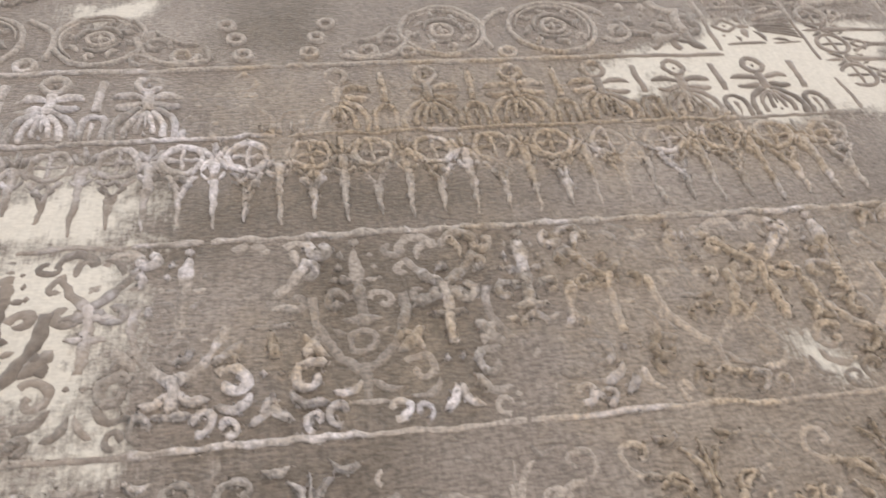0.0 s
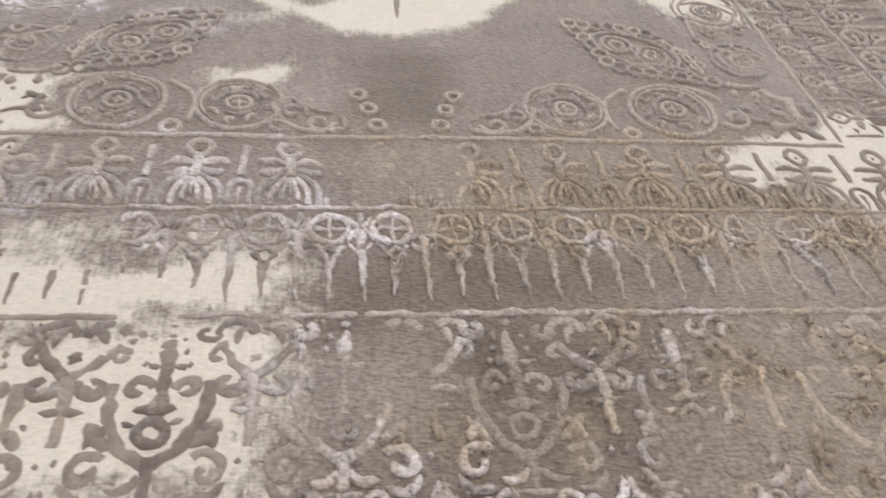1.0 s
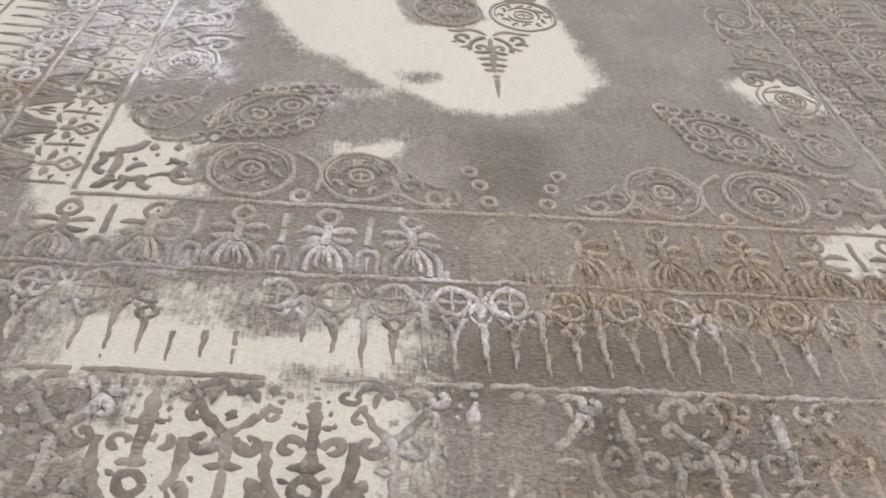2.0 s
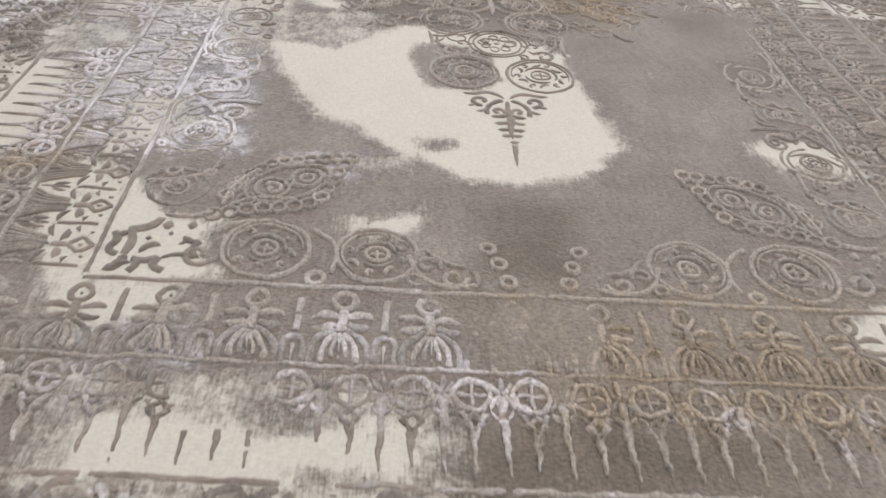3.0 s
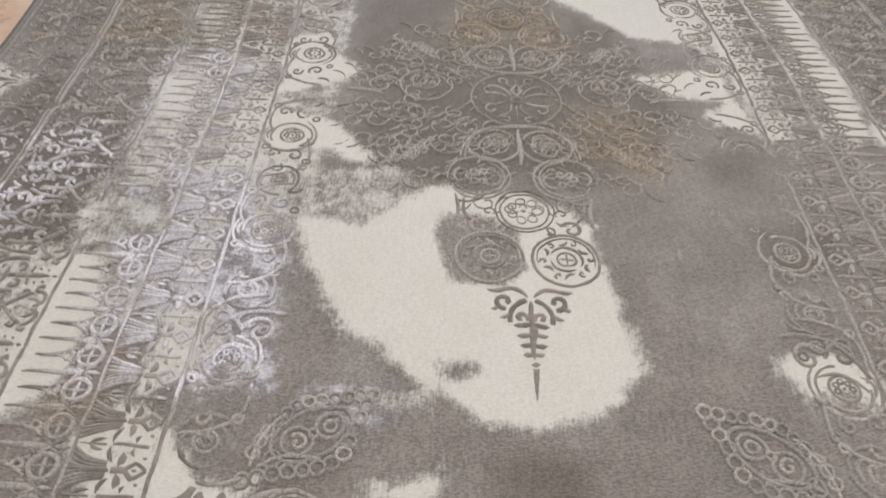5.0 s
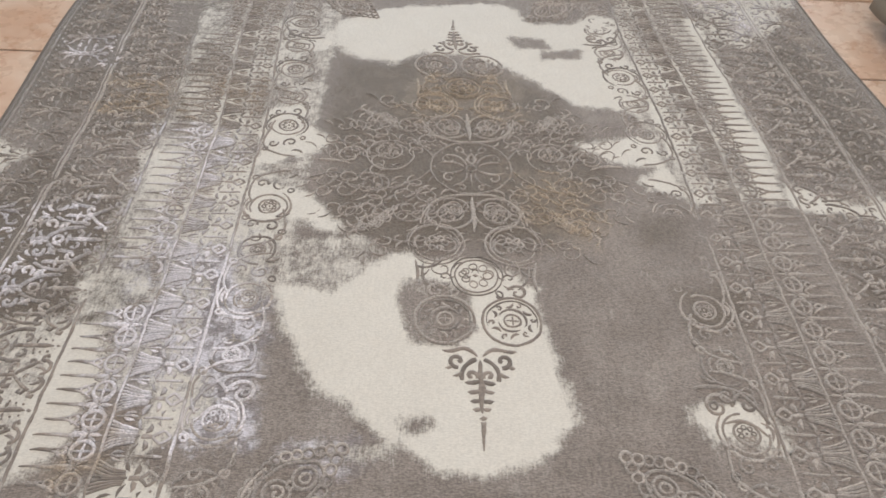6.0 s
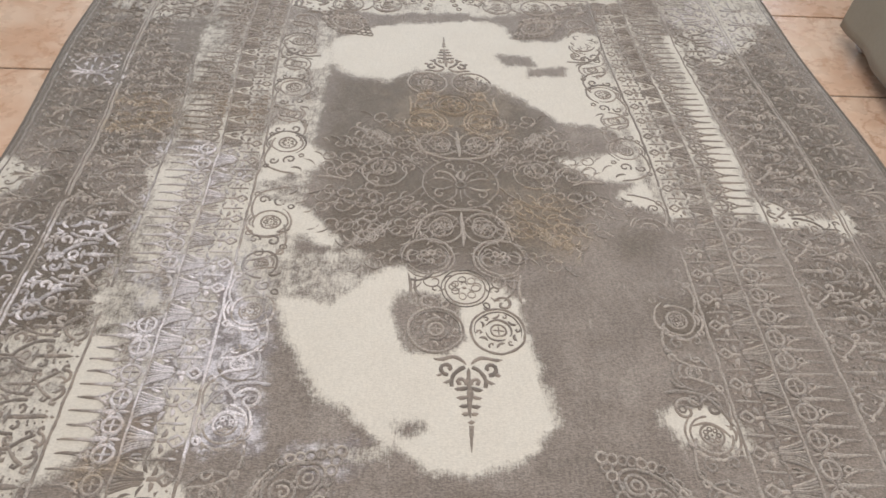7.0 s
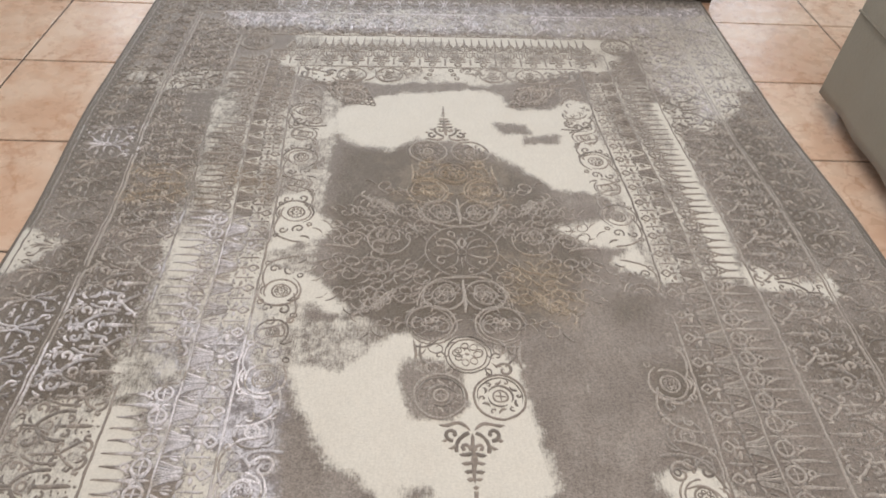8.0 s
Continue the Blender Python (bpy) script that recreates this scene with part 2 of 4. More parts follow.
def patch(kind, *outline, soft=1.0):
    """One patch of dye, painted sheen or wear inside an outline: 1 well inside, 0 on the rim, -1 outside; soft < 1
    makes it fainter and its rim wider.
    """
    far, inside = np.full(mx.shape, 1e9), np.zeros(mx.shape, bool)
    for (ax, ay), (bx, by) in zip(outline, outline[1:] + outline[:1]):
        dx, dy = bx - ax, by - ay
        t = np.clip(((wx - ax) * dx + (wy - ay) * dy) / (dx * dx + dy * dy + 1e-12), 0, 1)
        far = np.minimum(far, (wx - ax - dx * t) ** 2 + (wy - ay - dy * t) ** 2)
        inside ^= ((ay > wy) != (by > wy)) & (wx < ax + dx * (wy - ay) / (dy if abs(dy) > 1e-9 else 1e-9))
    d = np.sqrt(far) * np.where(inside, 1, -1)
    LAYER[kind] = np.maximum(LAYER[kind], np.clip(d / RIM[kind] + 0.15, -1, 1 if soft == 1 else 0.55 * soft - 0.08))


patch("cream", (-0.34, 1.51), (-0.28, 1.52), (-0.24, 1.5), (-0.16, 1.58), (-0.12, 1.6), (-0.09, 1.58), (-0.01, 1.58), (0.06, 1.55), (0.1, 1.52), (0.11, 1.41), (0.12, 1.31), (0.13, 1.26), (0.1, 1.22), (0.03, 1.19), (-0.02, 1.18), (-0.06, 1.19), (-0.1, 1.21), (-0.16, 1.24), (-0.19, 1.27), (-0.24, 1.3), (-0.26, 1.34), (-0.29, 1.39), (-0.32, 1.45))
patch("cream", (-0.32, 2.42), (-0.21, 2.5), (-0.1, 2.53), (-0, 2.55), (0.12, 2.54), (0.17, 2.45), (0.3, 2.45), (0.35, 2.52), (0.4, 2.49), (0.4, 2.06), (0.4, 1.97), (0.37, 2.06), (0.25, 2.09), (0.19, 2.15), (0.12, 2.22), (0.07, 2.25), (-0.02, 2.29), (-0.1, 2.29), (-0.17, 2.24), (-0.25, 2.26), (-0.31, 2.31), (-0.33, 2.36))
patch("cream", (0.23, 1.93), (0.33, 1.95), (0.4, 1.97), (0.43, 1.77), (0.35, 1.79), (0.34, 1.82), (0.38, 1.86), (0.31, 1.88), (0.24, 1.91))
patch("cream", (0.58, 2.52), (0.63, 2.52), (0.63, 1.77), (0.57, 1.77), (0.57, 1.87), (0.58, 2.15), (0.6, 2.31))
patch("cream", (0.4, 2.47), (0.44, 2.48), (0.45, 2.22), (0.47, 1.76), (0.43, 1.76), (0.42, 1.92), (0.41, 2.25), soft=0.6)
patch("cream", (0.64, 1.81), (0.67, 1.8), (0.72, 1.77), (0.78, 1.76), (0.82, 1.8), (0.83, 1.75), (0.8, 1.71), (0.74, 1.73), (0.68, 1.73), (0.63, 1.77))
patch("cream", (0.75, 2.97), (0.93, 2.98), (0.86, 2.5), (0.71, 2.37), (0.65, 2.41), (0.65, 2.76), soft=0.5)
patch("cream", (-0.54, 2.73), (-0.17, 2.73), (0.39, 2.74), (0.39, 2.68), (0.17, 2.59), (-0.27, 2.59), (-0.44, 2.59), soft=0.6)
patch("cream", (-0.44, 2.89), (0.05, 2.9), (0.61, 2.91), (0.62, 2.84), (0.05, 2.85), (-0.42, 2.85))
patch("cream", (-0.44, 2.03), (-0.37, 2.04), (-0.34, 1.97), (-0.28, 1.92), (-0.33, 1.88), (-0.4, 1.84), (-0.44, 1.83), (-0.44, 1.94))
patch("cream", (-0.43, 1.79), (-0.35, 1.77), (-0.31, 1.74), (-0.25, 1.65), (-0.33, 1.68), (-0.4, 1.66), (-0.43, 1.69))
patch("cream", (-0.45, 2.44), (-0.34, 2.41), (-0.33, 2.31), (-0.39, 2.25), (-0.43, 2.16), (-0.46, 2.29), soft=0.5)
patch("cream", (-0.65, 1.87), (-0.54, 1.88), (-0.53, 1.78), (-0.62, 1.75), soft=0.7)
patch("cream", (-0.63, 1.62), (-0.57, 1.64), (-0.55, 1.58), (-0.61, 1.55), soft=0.7)
patch("cream", (-1.03, 1.9), (-0.96, 1.89), (-0.88, 1.85), (-0.92, 1.79), (-0.97, 1.75), soft=0.7)
patch("cream", (-0.53, 1.87), (-0.45, 1.92), (-0.44, 1.73), (-0.5, 1.7), soft=0.5)
patch("cream", (-0.66, 1.42), (-0.6, 1.43), (-0.59, 1.37), (-0.58, 1.32), (-0.58, 1.23), (-0.6, 1.19), (-0.63, 1.16), (-0.66, 1.24), (-0.66, 1.32))
patch("cream", (-0.48, 1.32), (-0.4, 1.32), (-0.4, 1.27), (-0.43, 1.24), (-0.46, 1.21), (-0.48, 1.2), soft=0.5)
patch("cream", (-0.43, 0.99), (-0.43, 1.15), (-0.41, 1.11), (-0.38, 1.08), (-0.32, 1.09), (-0.33, 1.06), (-0.33, 1.02), (-0.32, 1), (-0.36, 0.99))
patch("cream", (-0.53, 1.13), (-0.49, 1.18), (-0.44, 1.15), (-0.43, 0.99), (-0.35, 0.98), (-0.37, 0.95), (-0.41, 0.93), (-0.44, 0.94), soft=0.7)
patch("cream", (-0.39, 0.84), (-0.3, 0.84), (-0.22, 0.83), (-0.13, 0.82), (-0.11, 0.8), (-0.12, 0.79), (-0.21, 0.78), (-0.29, 0.78), (-0.34, 0.78), (-0.37, 0.79))
patch("cream", (-0.34, 0.77), (-0.15, 0.77), (-0.1, 0.76), (-0.11, 0.73), (-0.12, 0.72), (-0.12, 0.69), (-0.12, 0.66), (-0.32, 0.66), (-0.32, 0.69), (-0.34, 0.74))
patch("cream", (0.29, 0.96), (0.43, 1.01), (0.38, 0.92), (0.31, 0.91), soft=0.6)
patch("cream", (0.38, 0.95), (0.43, 1.03), (0.63, 1.02), (0.55, 0.88), (0.46, 0.88), (0.41, 0.89), (0.37, 0.9))
patch("cream", (0.31, 1.29), (0.39, 1.3), (0.44, 1.26), (0.44, 1.23), (0.34, 1.23))
patch("cream", (-0.19, 1.09), (-0.12, 1.11), (-0.13, 1.09), (-0.17, 1.08))
patch("cream", (0.35, 0.65), (0.37, 0.64), (0.37, 0.63), (0.35, 0.63), soft=0.6)
patch("cream", (-0.23, 1.21), (-0.12, 1.22), (-0.13, 1.2), (-0.2, 1.2), soft=0.4)
patch("grey", (-0.13, 1.52), (-0.09, 1.53), (-0.02, 1.51), (-0.01, 1.43), (-0.04, 1.4), (-0.11, 1.41), (-0.12, 1.46), soft=0.42)
patch("grey", (0.12, 2.36), (0.2, 2.36), (0.21, 2.33), (0.13, 2.33))
patch("grey", (0.18, 2.56), (0.32, 2.56), (0.29, 2.48), (0.19, 2.46))
patch("grey", (-0.11, 1.25), (-0.07, 1.26), (-0.07, 1.25), (-0.1, 1.24))
patch("grey", (0.19, 2.3), (0.29, 2.32), (0.28, 2.29), (0.19, 2.28))
patch("grey", (-0.13, 2.57), (0.05, 2.6), (0.05, 2.56), (-0.13, 2.53))
patch("grey", (-0.36, 0.76), (-0.32, 0.77), (-0.32, 0.74), (-0.35, 0.74), soft=0.7)
patch("deep", (-0.29, 2.24), (-0.13, 2.24), (0.11, 2.18), (0.21, 2.08), (0.25, 1.94), (0.29, 1.84), (0.23, 1.72), (0.15, 1.63), (-0.14, 1.6), (-0.23, 1.63), (-0.27, 1.74), (-0.27, 1.88), (-0.31, 2.07), soft=0.9)
patch("deep", (-0.25, 2.21), (-0.14, 2.22), (-0.14, 2.16), (-0.23, 2.16))
patch("deep", (0.32, 1.71), (0.4, 1.71), (0.38, 1.63), (0.32, 1.64), soft=0.7)
patch("deep", (0.36, 1.52), (0.46, 1.51), (0.44, 1.44), (0.36, 1.45), soft=0.6)
patch("deep", (-0.68, 1.54), (-0.56, 1.56), (-0.54, 1.48), (-0.63, 1.44))
patch("deep", (-0.51, 1.4), (-0.45, 1.44), (-0.42, 1.38), (-0.45, 1.32), (-0.49, 1.34))
patch("deep", (-0.04, 1.13), (0.05, 1.12), (0.02, 1.01), (-0.03, 1.01), soft=0.6)
patch("deep", (-0.08, 0.83), (0.06, 0.84), (0.21, 0.83), (0.2, 0.79), (0.04, 0.78), (-0.07, 0.78))
patch("deep", (0.01, 0.77), (0.17, 0.76), (0.16, 0.69), (0.13, 0.64), (0.05, 0.62), (-0.03, 0.61), (-0.05, 0.62), (-0, 0.65), (0.03, 0.69), soft=0.8)
patch("deep", (-0.04, 0.61), (0.07, 0.61), (0.07, 0.57), (-0.02, 0.58))
patch("deep", (-0.3, 3.12), (0.06, 3.15), (0.05, 3), (-0.29, 3))
patch("deep", (-0.85, 1.86), (-0.64, 1.7), (-0.64, 1.44), (-0.82, 1.39), (-0.92, 1.63), soft=0.8)
patch("deep", (-0.66, 1.52), (-0.56, 1.54), (-0.55, 1.46), (-0.62, 1.42))
patch("deep", (0.72, 2.36), (0.85, 2.38), (0.92, 2.19), (0.91, 1.88), (0.68, 1.87), (0.7, 2.08), soft=0.8)
patch("deep", (0.67, 1.6), (0.89, 1.66), (0.79, 1.46), (0.69, 1.51), soft=0.7)
patch("deep", (-0.97, 2.49), (-0.62, 2.51), (-0.56, 2.18), (-0.67, 1.95), (-0.88, 1.9), (-0.96, 2.05), soft=0.5)
patch("deep", (-0.14, 0.84), (-0.07, 0.84), (-0.06, 0.8), (-0.12, 0.81), soft=0.5)
# pale window sheen painted on the ground
patch("wash", (-0.6, 1.46), (-0.55, 1.47), (-0.56, 1.61), (-0.49, 1.67), (-0.44, 1.71), (-0.44, 1.58), (-0.34, 1.47), (-0.33, 1.34), (-0.33, 1.22), (-0.42, 1.2), (-0.47, 1.28), (-0.55, 1.3))
patch("wash", (-0.76, 3.03), (0.02, 3.13), (0.96, 3.19), (0.96, 3), (0.59, 2.96), (0.01, 2.92), (-0.44, 2.92), (-0.7, 2.93))
patch("wash", (-0.44, 0.93), (-0.38, 0.94), (-0.3, 0.92), (-0.29, 0.89), (-0.42, 0.88), soft=0.7)
patch("wash", (-0.29, 1.22), (-0.17, 1.23), (-0.18, 1.18), (-0.23, 1.15), soft=0.7)
patch("wash", (0.88, 2.85), (0.84, 2.5), (0.71, 2.4), (0.75, 2.81), soft=0.5)
patch("wash", (-0.63, 1.59), (-0.38, 1.66), (-0.34, 1.36), (-0.55, 1.37), soft=0.7)
# window sheen painted on left and far strokes, and white near strokes
patch("pearl", (-0.6, 1.46), (-0.55, 1.47), (-0.56, 1.61), (-0.44, 1.71), (-0.34, 1.47), (-0.33, 1.34), (-0.33, 1.22), (-0.42, 1.2), (-0.55, 1.3))
patch("pearl", (-0.76, 3.03), (0.96, 3.19), (0.84, 2.5), (0.71, 2.4), (0.75, 2.96), (0.01, 2.92), (-0.44, 2.92), (-0.7, 2.93))
patch("pearl", (-0.98, 2.29), (-0.86, 2.31), (-0.83, 2.19), (-0.95, 2.2))
patch("pearl", (-0.93, 1.66), (-0.69, 1.71), (-0.66, 1.6), (-0.78, 1.44), (-0.83, 1.42), soft=0.7)
patch("pearl", (-0.06, 0.66), (-0.01, 0.65), (-0.01, 0.62), (-0.05, 0.63))
patch("pearl", (0.03, 0.65), (0.12, 0.65), (0.11, 0.62), (0.03, 0.62))
patch("pearl", (-0.08, 0.76), (-0.05, 0.75), (-0.03, 0.68), (-0.06, 0.68), (-0.08, 0.71))
patch("pearl", (-0.05, 0.62), (0.05, 0.62), (0.05, 0.6), (-0.04, 0.61))
patch("pearl", (0.18, 0.68), (0.21, 0.67), (0.24, 0.62), (0.2, 0.62))
patch("pearl", (-0.23, 0.98), (-0.09, 0.97), (-0.08, 0.84), (-0.2, 0.85), soft=0.25)
patch("pearl", (-0.08, 0.88), (-0.01, 0.89), (-0.02, 0.8), (-0.07, 0.81), soft=0.45)
patch("pearl", (-0.14, 0.77), (-0.11, 0.75), (-0.11, 0.72), (-0.13, 0.71))
patch("gold", (0.01, 0.94), (0.32, 0.95), (0.29, 0.83), (0.01, 0.85), soft=0.9)
patch("gold", (0.19, 0.76), (0.27, 0.75), (0.23, 0.67), (0.17, 0.68))
patch("gold", (0.36, 0.89), (0.48, 0.86), (0.46, 0.78), (0.4, 0.81), (0.34, 0.84))
patch("gold", (0.25, 0.61), (0.39, 0.6), (0.35, 0.54), (0.25, 0.55))
patch("gold", (0.27, 0.71), (0.41, 0.7), (0.41, 0.64), (0.29, 0.62), (0.27, 0.66), soft=0.7)
patch("gold", (-0.16, 2.17), (0.11, 2.18), (0.1, 2.03), (-0.13, 2.03))
patch("gold", (0.07, 1.83), (0.18, 1.83), (0.25, 1.68), (0.19, 1.63), (0.1, 1.71))
patch("gold", (-0.81, 2.12), (-0.48, 2.13), (-0.49, 2.02), (-0.78, 1.99), soft=0.7)
patch("gold", (-0.03, 0.69), (0.05, 0.69), (0.04, 0.65), (-0.03, 0.65), soft=0.7)
patch("gold", (0.08, 0.7), (0.14, 0.69), (0.12, 0.64), (0.07, 0.65), soft=0.7)
patch("gold", (-0.62, 1.28), (-0.52, 1.23), (-0.51, 1.16), (-0.59, 1.18), soft=0.6)
patch("gold", (-0.55, 1.76), (-0.46, 1.78), (-0.46, 1.73), (-0.54, 1.72))
patch("bare", (-0.05, 0.77), (0.01, 0.77), (-0, 0.71), (-0.05, 0.7), soft=0.8)
patch("bare", (-0.68, 1.54), (-0.56, 1.56), (-0.54, 1.48), (-0.63, 1.44))
patch("bare", (-0.08, 0.97), (0.04, 0.96), (0.03, 0.92), (-0.07, 0.91), soft=0.5)
patch("bare", (0.15, 0.67), (0.19, 0.67), (0.18, 0.62), (0.14, 0.61), soft=0.7)
patch("bare", (0.06, 0.61), (0.14, 0.6), (0.13, 0.57), (0.07, 0.57), soft=0.7)
patch("bare", (0.31, 1.72), (0.46, 1.71), (0.39, 1.53), (0.28, 1.53))
patch("bare", (-0.77, 2.5), (-0.62, 2.51), (-0.6, 2.36), (-0.72, 2.33), soft=0.6)
patch("bare", (-0.32, 0.88), (-0.24, 0.89), (-0.24, 0.84), (-0.3, 0.84), soft=0.5)
patch("cream", (-0.46, 2.52), (-0.33, 2.52), (-0.34, 1.62), (-0.47, 1.62), soft=0.24)
patch("cream", (-0.66, 2.5), (-0.46, 2.5), (-0.46, 1.3), (-0.66, 1.3), soft=0.2)
patch("cream", (-0.8, 1.4), (-0.66, 1.45), (-0.66, 1.1), (-0.82, 1.1), soft=0.42)
patch("cream", (-0.95, 2.62), (-0.62, 2.62), (-0.66, 2.5), (-0.97, 2.52), soft=0.2)
patch("cream", (0.42, 2.62), (0.6, 2.62), (0.58, 1.77), (0.44, 1.77), soft=0.3)
patch("cream", (-0.5, 2.88), (0.55, 2.9), (0.55, 2.7), (-0.5, 2.68), soft=0.42)
patch("cream", (0.6, 3.1), (0.95, 3.12), (0.93, 2.6), (0.62, 2.6), soft=0.36)
patch("cream", (-0.5, 3.08), (0.1, 3.1), (0.5, 3.06), (0.95, 3.12), (0.9, 2.96), (0.2, 2.94), (-0.4, 2.97), soft=0.2)
patch("cream", (-0.44, 1.62), (-0.15, 1.62), (-0.13, 1.56), (-0.38, 1.48), soft=0.08)
patch("cream", (-0.4, 0.88), (-0.1, 0.86), (-0.08, 0.78), (-0.4, 0.78), soft=0.3)
patch("pearl", (-0.14, 0.97), (-0.06, 0.96), (0.02, 0.9), (0.0, 0.86), (-0.1, 0.86), soft=0.3)
patch("cream", (-0.2, 0.77), (-0.1, 0.76), (-0.09, 0.6), (-0.25, 0.56), soft=0.36)
patch("tatter", (-0.1, 0.982), (0.36, 0.976), (0.42, 0.8), (-0.02, 0.8), soft=0.6)
patch("tatter", (-0.12, 0.78), (0.65, 0.76), (0.65, 0.42), (-0.22, 0.42))
patch("tatter", (0.28, 1.75), (0.92, 1.75), (0.92, 1.15), (0.28, 1.15), soft=0.7)
patch("gold", (-0.06, 0.97), (0.36, 0.97), (0.42, 0.83), (0, 0.84))
patch("gold", (0.16, 0.76), (0.5, 0.75), (0.45, 0.5), (0.22, 0.5), soft=0.9)
# more painted sheen at the far end and on the left
patch("wash", (-0.3, 3.1), (0.2, 3.08), (0.85, 3.14), (0.8, 3.0), (0.3, 2.96), (-0.1, 3.0), soft=0.4)
patch("pearl", (-0.6, 3.14), (0.95, 3.18), (0.95, 2.6), (0.64, 2.55), (0.64, 2.93), (-0.5, 2.92), soft=0.9)
patch("pearl", (-0.66, 1.95), (-0.46, 1.95), (-0.4, 1.2), (-0.6, 1.2), soft=0.9)

LAYER["cream"] = np.minimum(LAYER["cream"], -LAYER["grey"]) + 0.42 * smooth_noise(mx, my, 0.075, 5)
for k, n0 in (("gold", 3), ("pearl", 5), ("wash", 8)):
    LAYER[k] = LAYER[k] * 0.6 + 0.1 * smooth_noise(mx + n0, my, 0.12)
rim = np.minimum(HALF_W - np.abs(mx), HALF_H - np.abs(my - CY))
LAYER["deep"] = np.maximum(LAYER["deep"], 1.0 - rim / 0.022)
SHEET = np.stack([LAYER[k] for k in ("cream", "gold", "pearl", "deep", "bare")] + [np.clip((1.0 - my) / 0.12, 0, 1), LAYER["wash"], np.clip(LAYER["tatter"], 0, 1)], -1)


def read_layers(x, y):
    px, py = (np.asarray(x) + 1.1) / STEP, (np.asarray(y) - CY + 1.5) / STEP
    ix, iy = np.clip(px.astype(int), 0, SHEET.shape[0] - 2), np.clip(py.astype(int), 0, SHEET.shape[1] - 2)
    fx, fy = (px - ix)[:, None], (py - iy)[:, None]
    return (SHEET[ix, iy] * (1 - fx) + SHEET[ix + 1, iy] * fx) * (1 - fy) + (SHEET[ix, iy + 1] * (1 - fx) + SHEET[ix + 1, iy + 1] * fx) * fy


def add_layers(me):
    co = np.empty(len(me.vertices) * 3, dtype=np.float32)
    me.vertices.foreach_get("co", co)
    co = co.reshape(-1, 3).astype(float)
    for key, values in zip(("cream", "gold", "pearl", "deep", "bare", "fleck", "wash"), read_layers(co[:, 0], co[:, 1]).T):
        me.attributes.new(key, "FLOAT", "POINT").data.foreach_set("value", values.astype(np.float32))


rug = new("rug")
rug.location = (0, 0, 0)
tagged(rug, "worn grey and cream patterned rug with raised silky ornament on tiles", "rug")

# the flat pile, gently uneven, its edges rounded down to the floor
NX, NY = 396, 556
gx, gy = np.linspace(-HALF_W, HALF_W, NX), np.linspace(CY - HALF_H, CY + HALF_H, NY)
mx, my = np.meshgrid(gx, gy)
edge = np.minimum(HALF_W - np.abs(mx), HALF_H - np.abs(my - CY))
mz = TOP - 0.007 * np.clip(1 - edge / 0.012, 0, 1) ** 2 + 0.0008 * smooth_noise(mx, my, 0.25) * np.clip(edge / 0.05, 0, 1)
ii, jj = np.meshgrid(np.arange(NX - 1), np.arange(NY - 1))
k = (jj * NX + ii).ravel()
lx, ly = crook(mx, my)
pile = mesh_object("woven_ground", np.stack([lx, ly, mz], -1).reshape(-1, 3).tolist(), np.stack([k, k + 1, k + NX + 1, k + NX], -1).tolist(), PILE, rug)
add_layers(pile.data)
for p in pile.data.polygons:
    p.use_smooth = True
for ax, ay, bx, by in ((-HALF_W, CY - HALF_H, -HALF_W, CY + HALF_H), (HALF_W, CY - HALF_H, HALF_W, CY + HALF_H),
                       (-HALF_W, CY - HALF_H, HALF_W, CY - HALF_H), (-HALF_W, CY + HALF_H, HALF_W, CY + HALF_H)):
    u = np.linspace(0, 1, 90)
    ex, ey = crook(ax + (bx - ax) * u, ay + (by - ay) * u)
    ox, oy = (1, 0) if ax == bx else (0, 1)
    verts, faces = [], []
    for off, z in ((-.0045, .0004), (-.004, .0045), (-.001, .0064), (.002, .0064), (.0045, .0045), (.005, .0004)):
        verts.extend(np.stack([ex + ox * off, ey + oy * off, np.full(90, z)], -1).tolist())
    for r in range(6):
        q = np.arange(89)
        faces.extend(np.stack([q + r * 90, q + r * 90 + 1, q + (r + 1) % 6 * 90 + 1, q + (r + 1) % 6 * 90], -1).tolist())
    mesh_object("binding", verts, faces, BINDING, rug, "grey overcast binding along the rug's edge")


# ---- strokes of raised pile ----
def line(*pts):
    return np.array(pts, dtype=float)


def arc(cx, cy, r, a0, a1, r1=None):
    a = np.radians(np.linspace(a0, a1, max(6, int(abs(a1 - a0) / 12))))
    rr = np.linspace(r, r if r1 is None else r1, len(a))
    return np.stack([cx + rr * np.cos(a), cy + rr * np.sin(a)], -1)


def ring(cx, cy, r):
    return arc(cx, cy, r, 0, 360)


def volute(cx, cy, r, a0, turn):
    """A curl that winds inwards from radius r at angle a0."""
    return arc(cx, cy, r, a0, a0 + turn, r * 0.22)


def bend(p, q, sag):
    """A bowed line from p to q."""
    p, q = np.array(p, float), np.array(q, float)
    t = np.linspace(0, 1, 9)[:, None]
    d = q - p
    return p + d * t + np.array([-d[1], d[0]]) * sag * 4 * t * (1 - t)


def dot(cx, cy, r):
    return line((cx - r * .7, cy), (cx, cy), (cx + r * .7, cy)), r, 1


def resample(pts, step):
    d = np.r_[0, np.cumsum(np.hypot(*np.diff(pts, axis=0).T))]
    n = max(3, int(d[-1] / step) + 1)
    s = np.linspace(0, d[-1], n)
    return np.stack([np.interp(s, d, pts[:, 0]), np.interp(s, d, pts[:, 1])], -1)


FUZZ = np.random.RandomState(21)


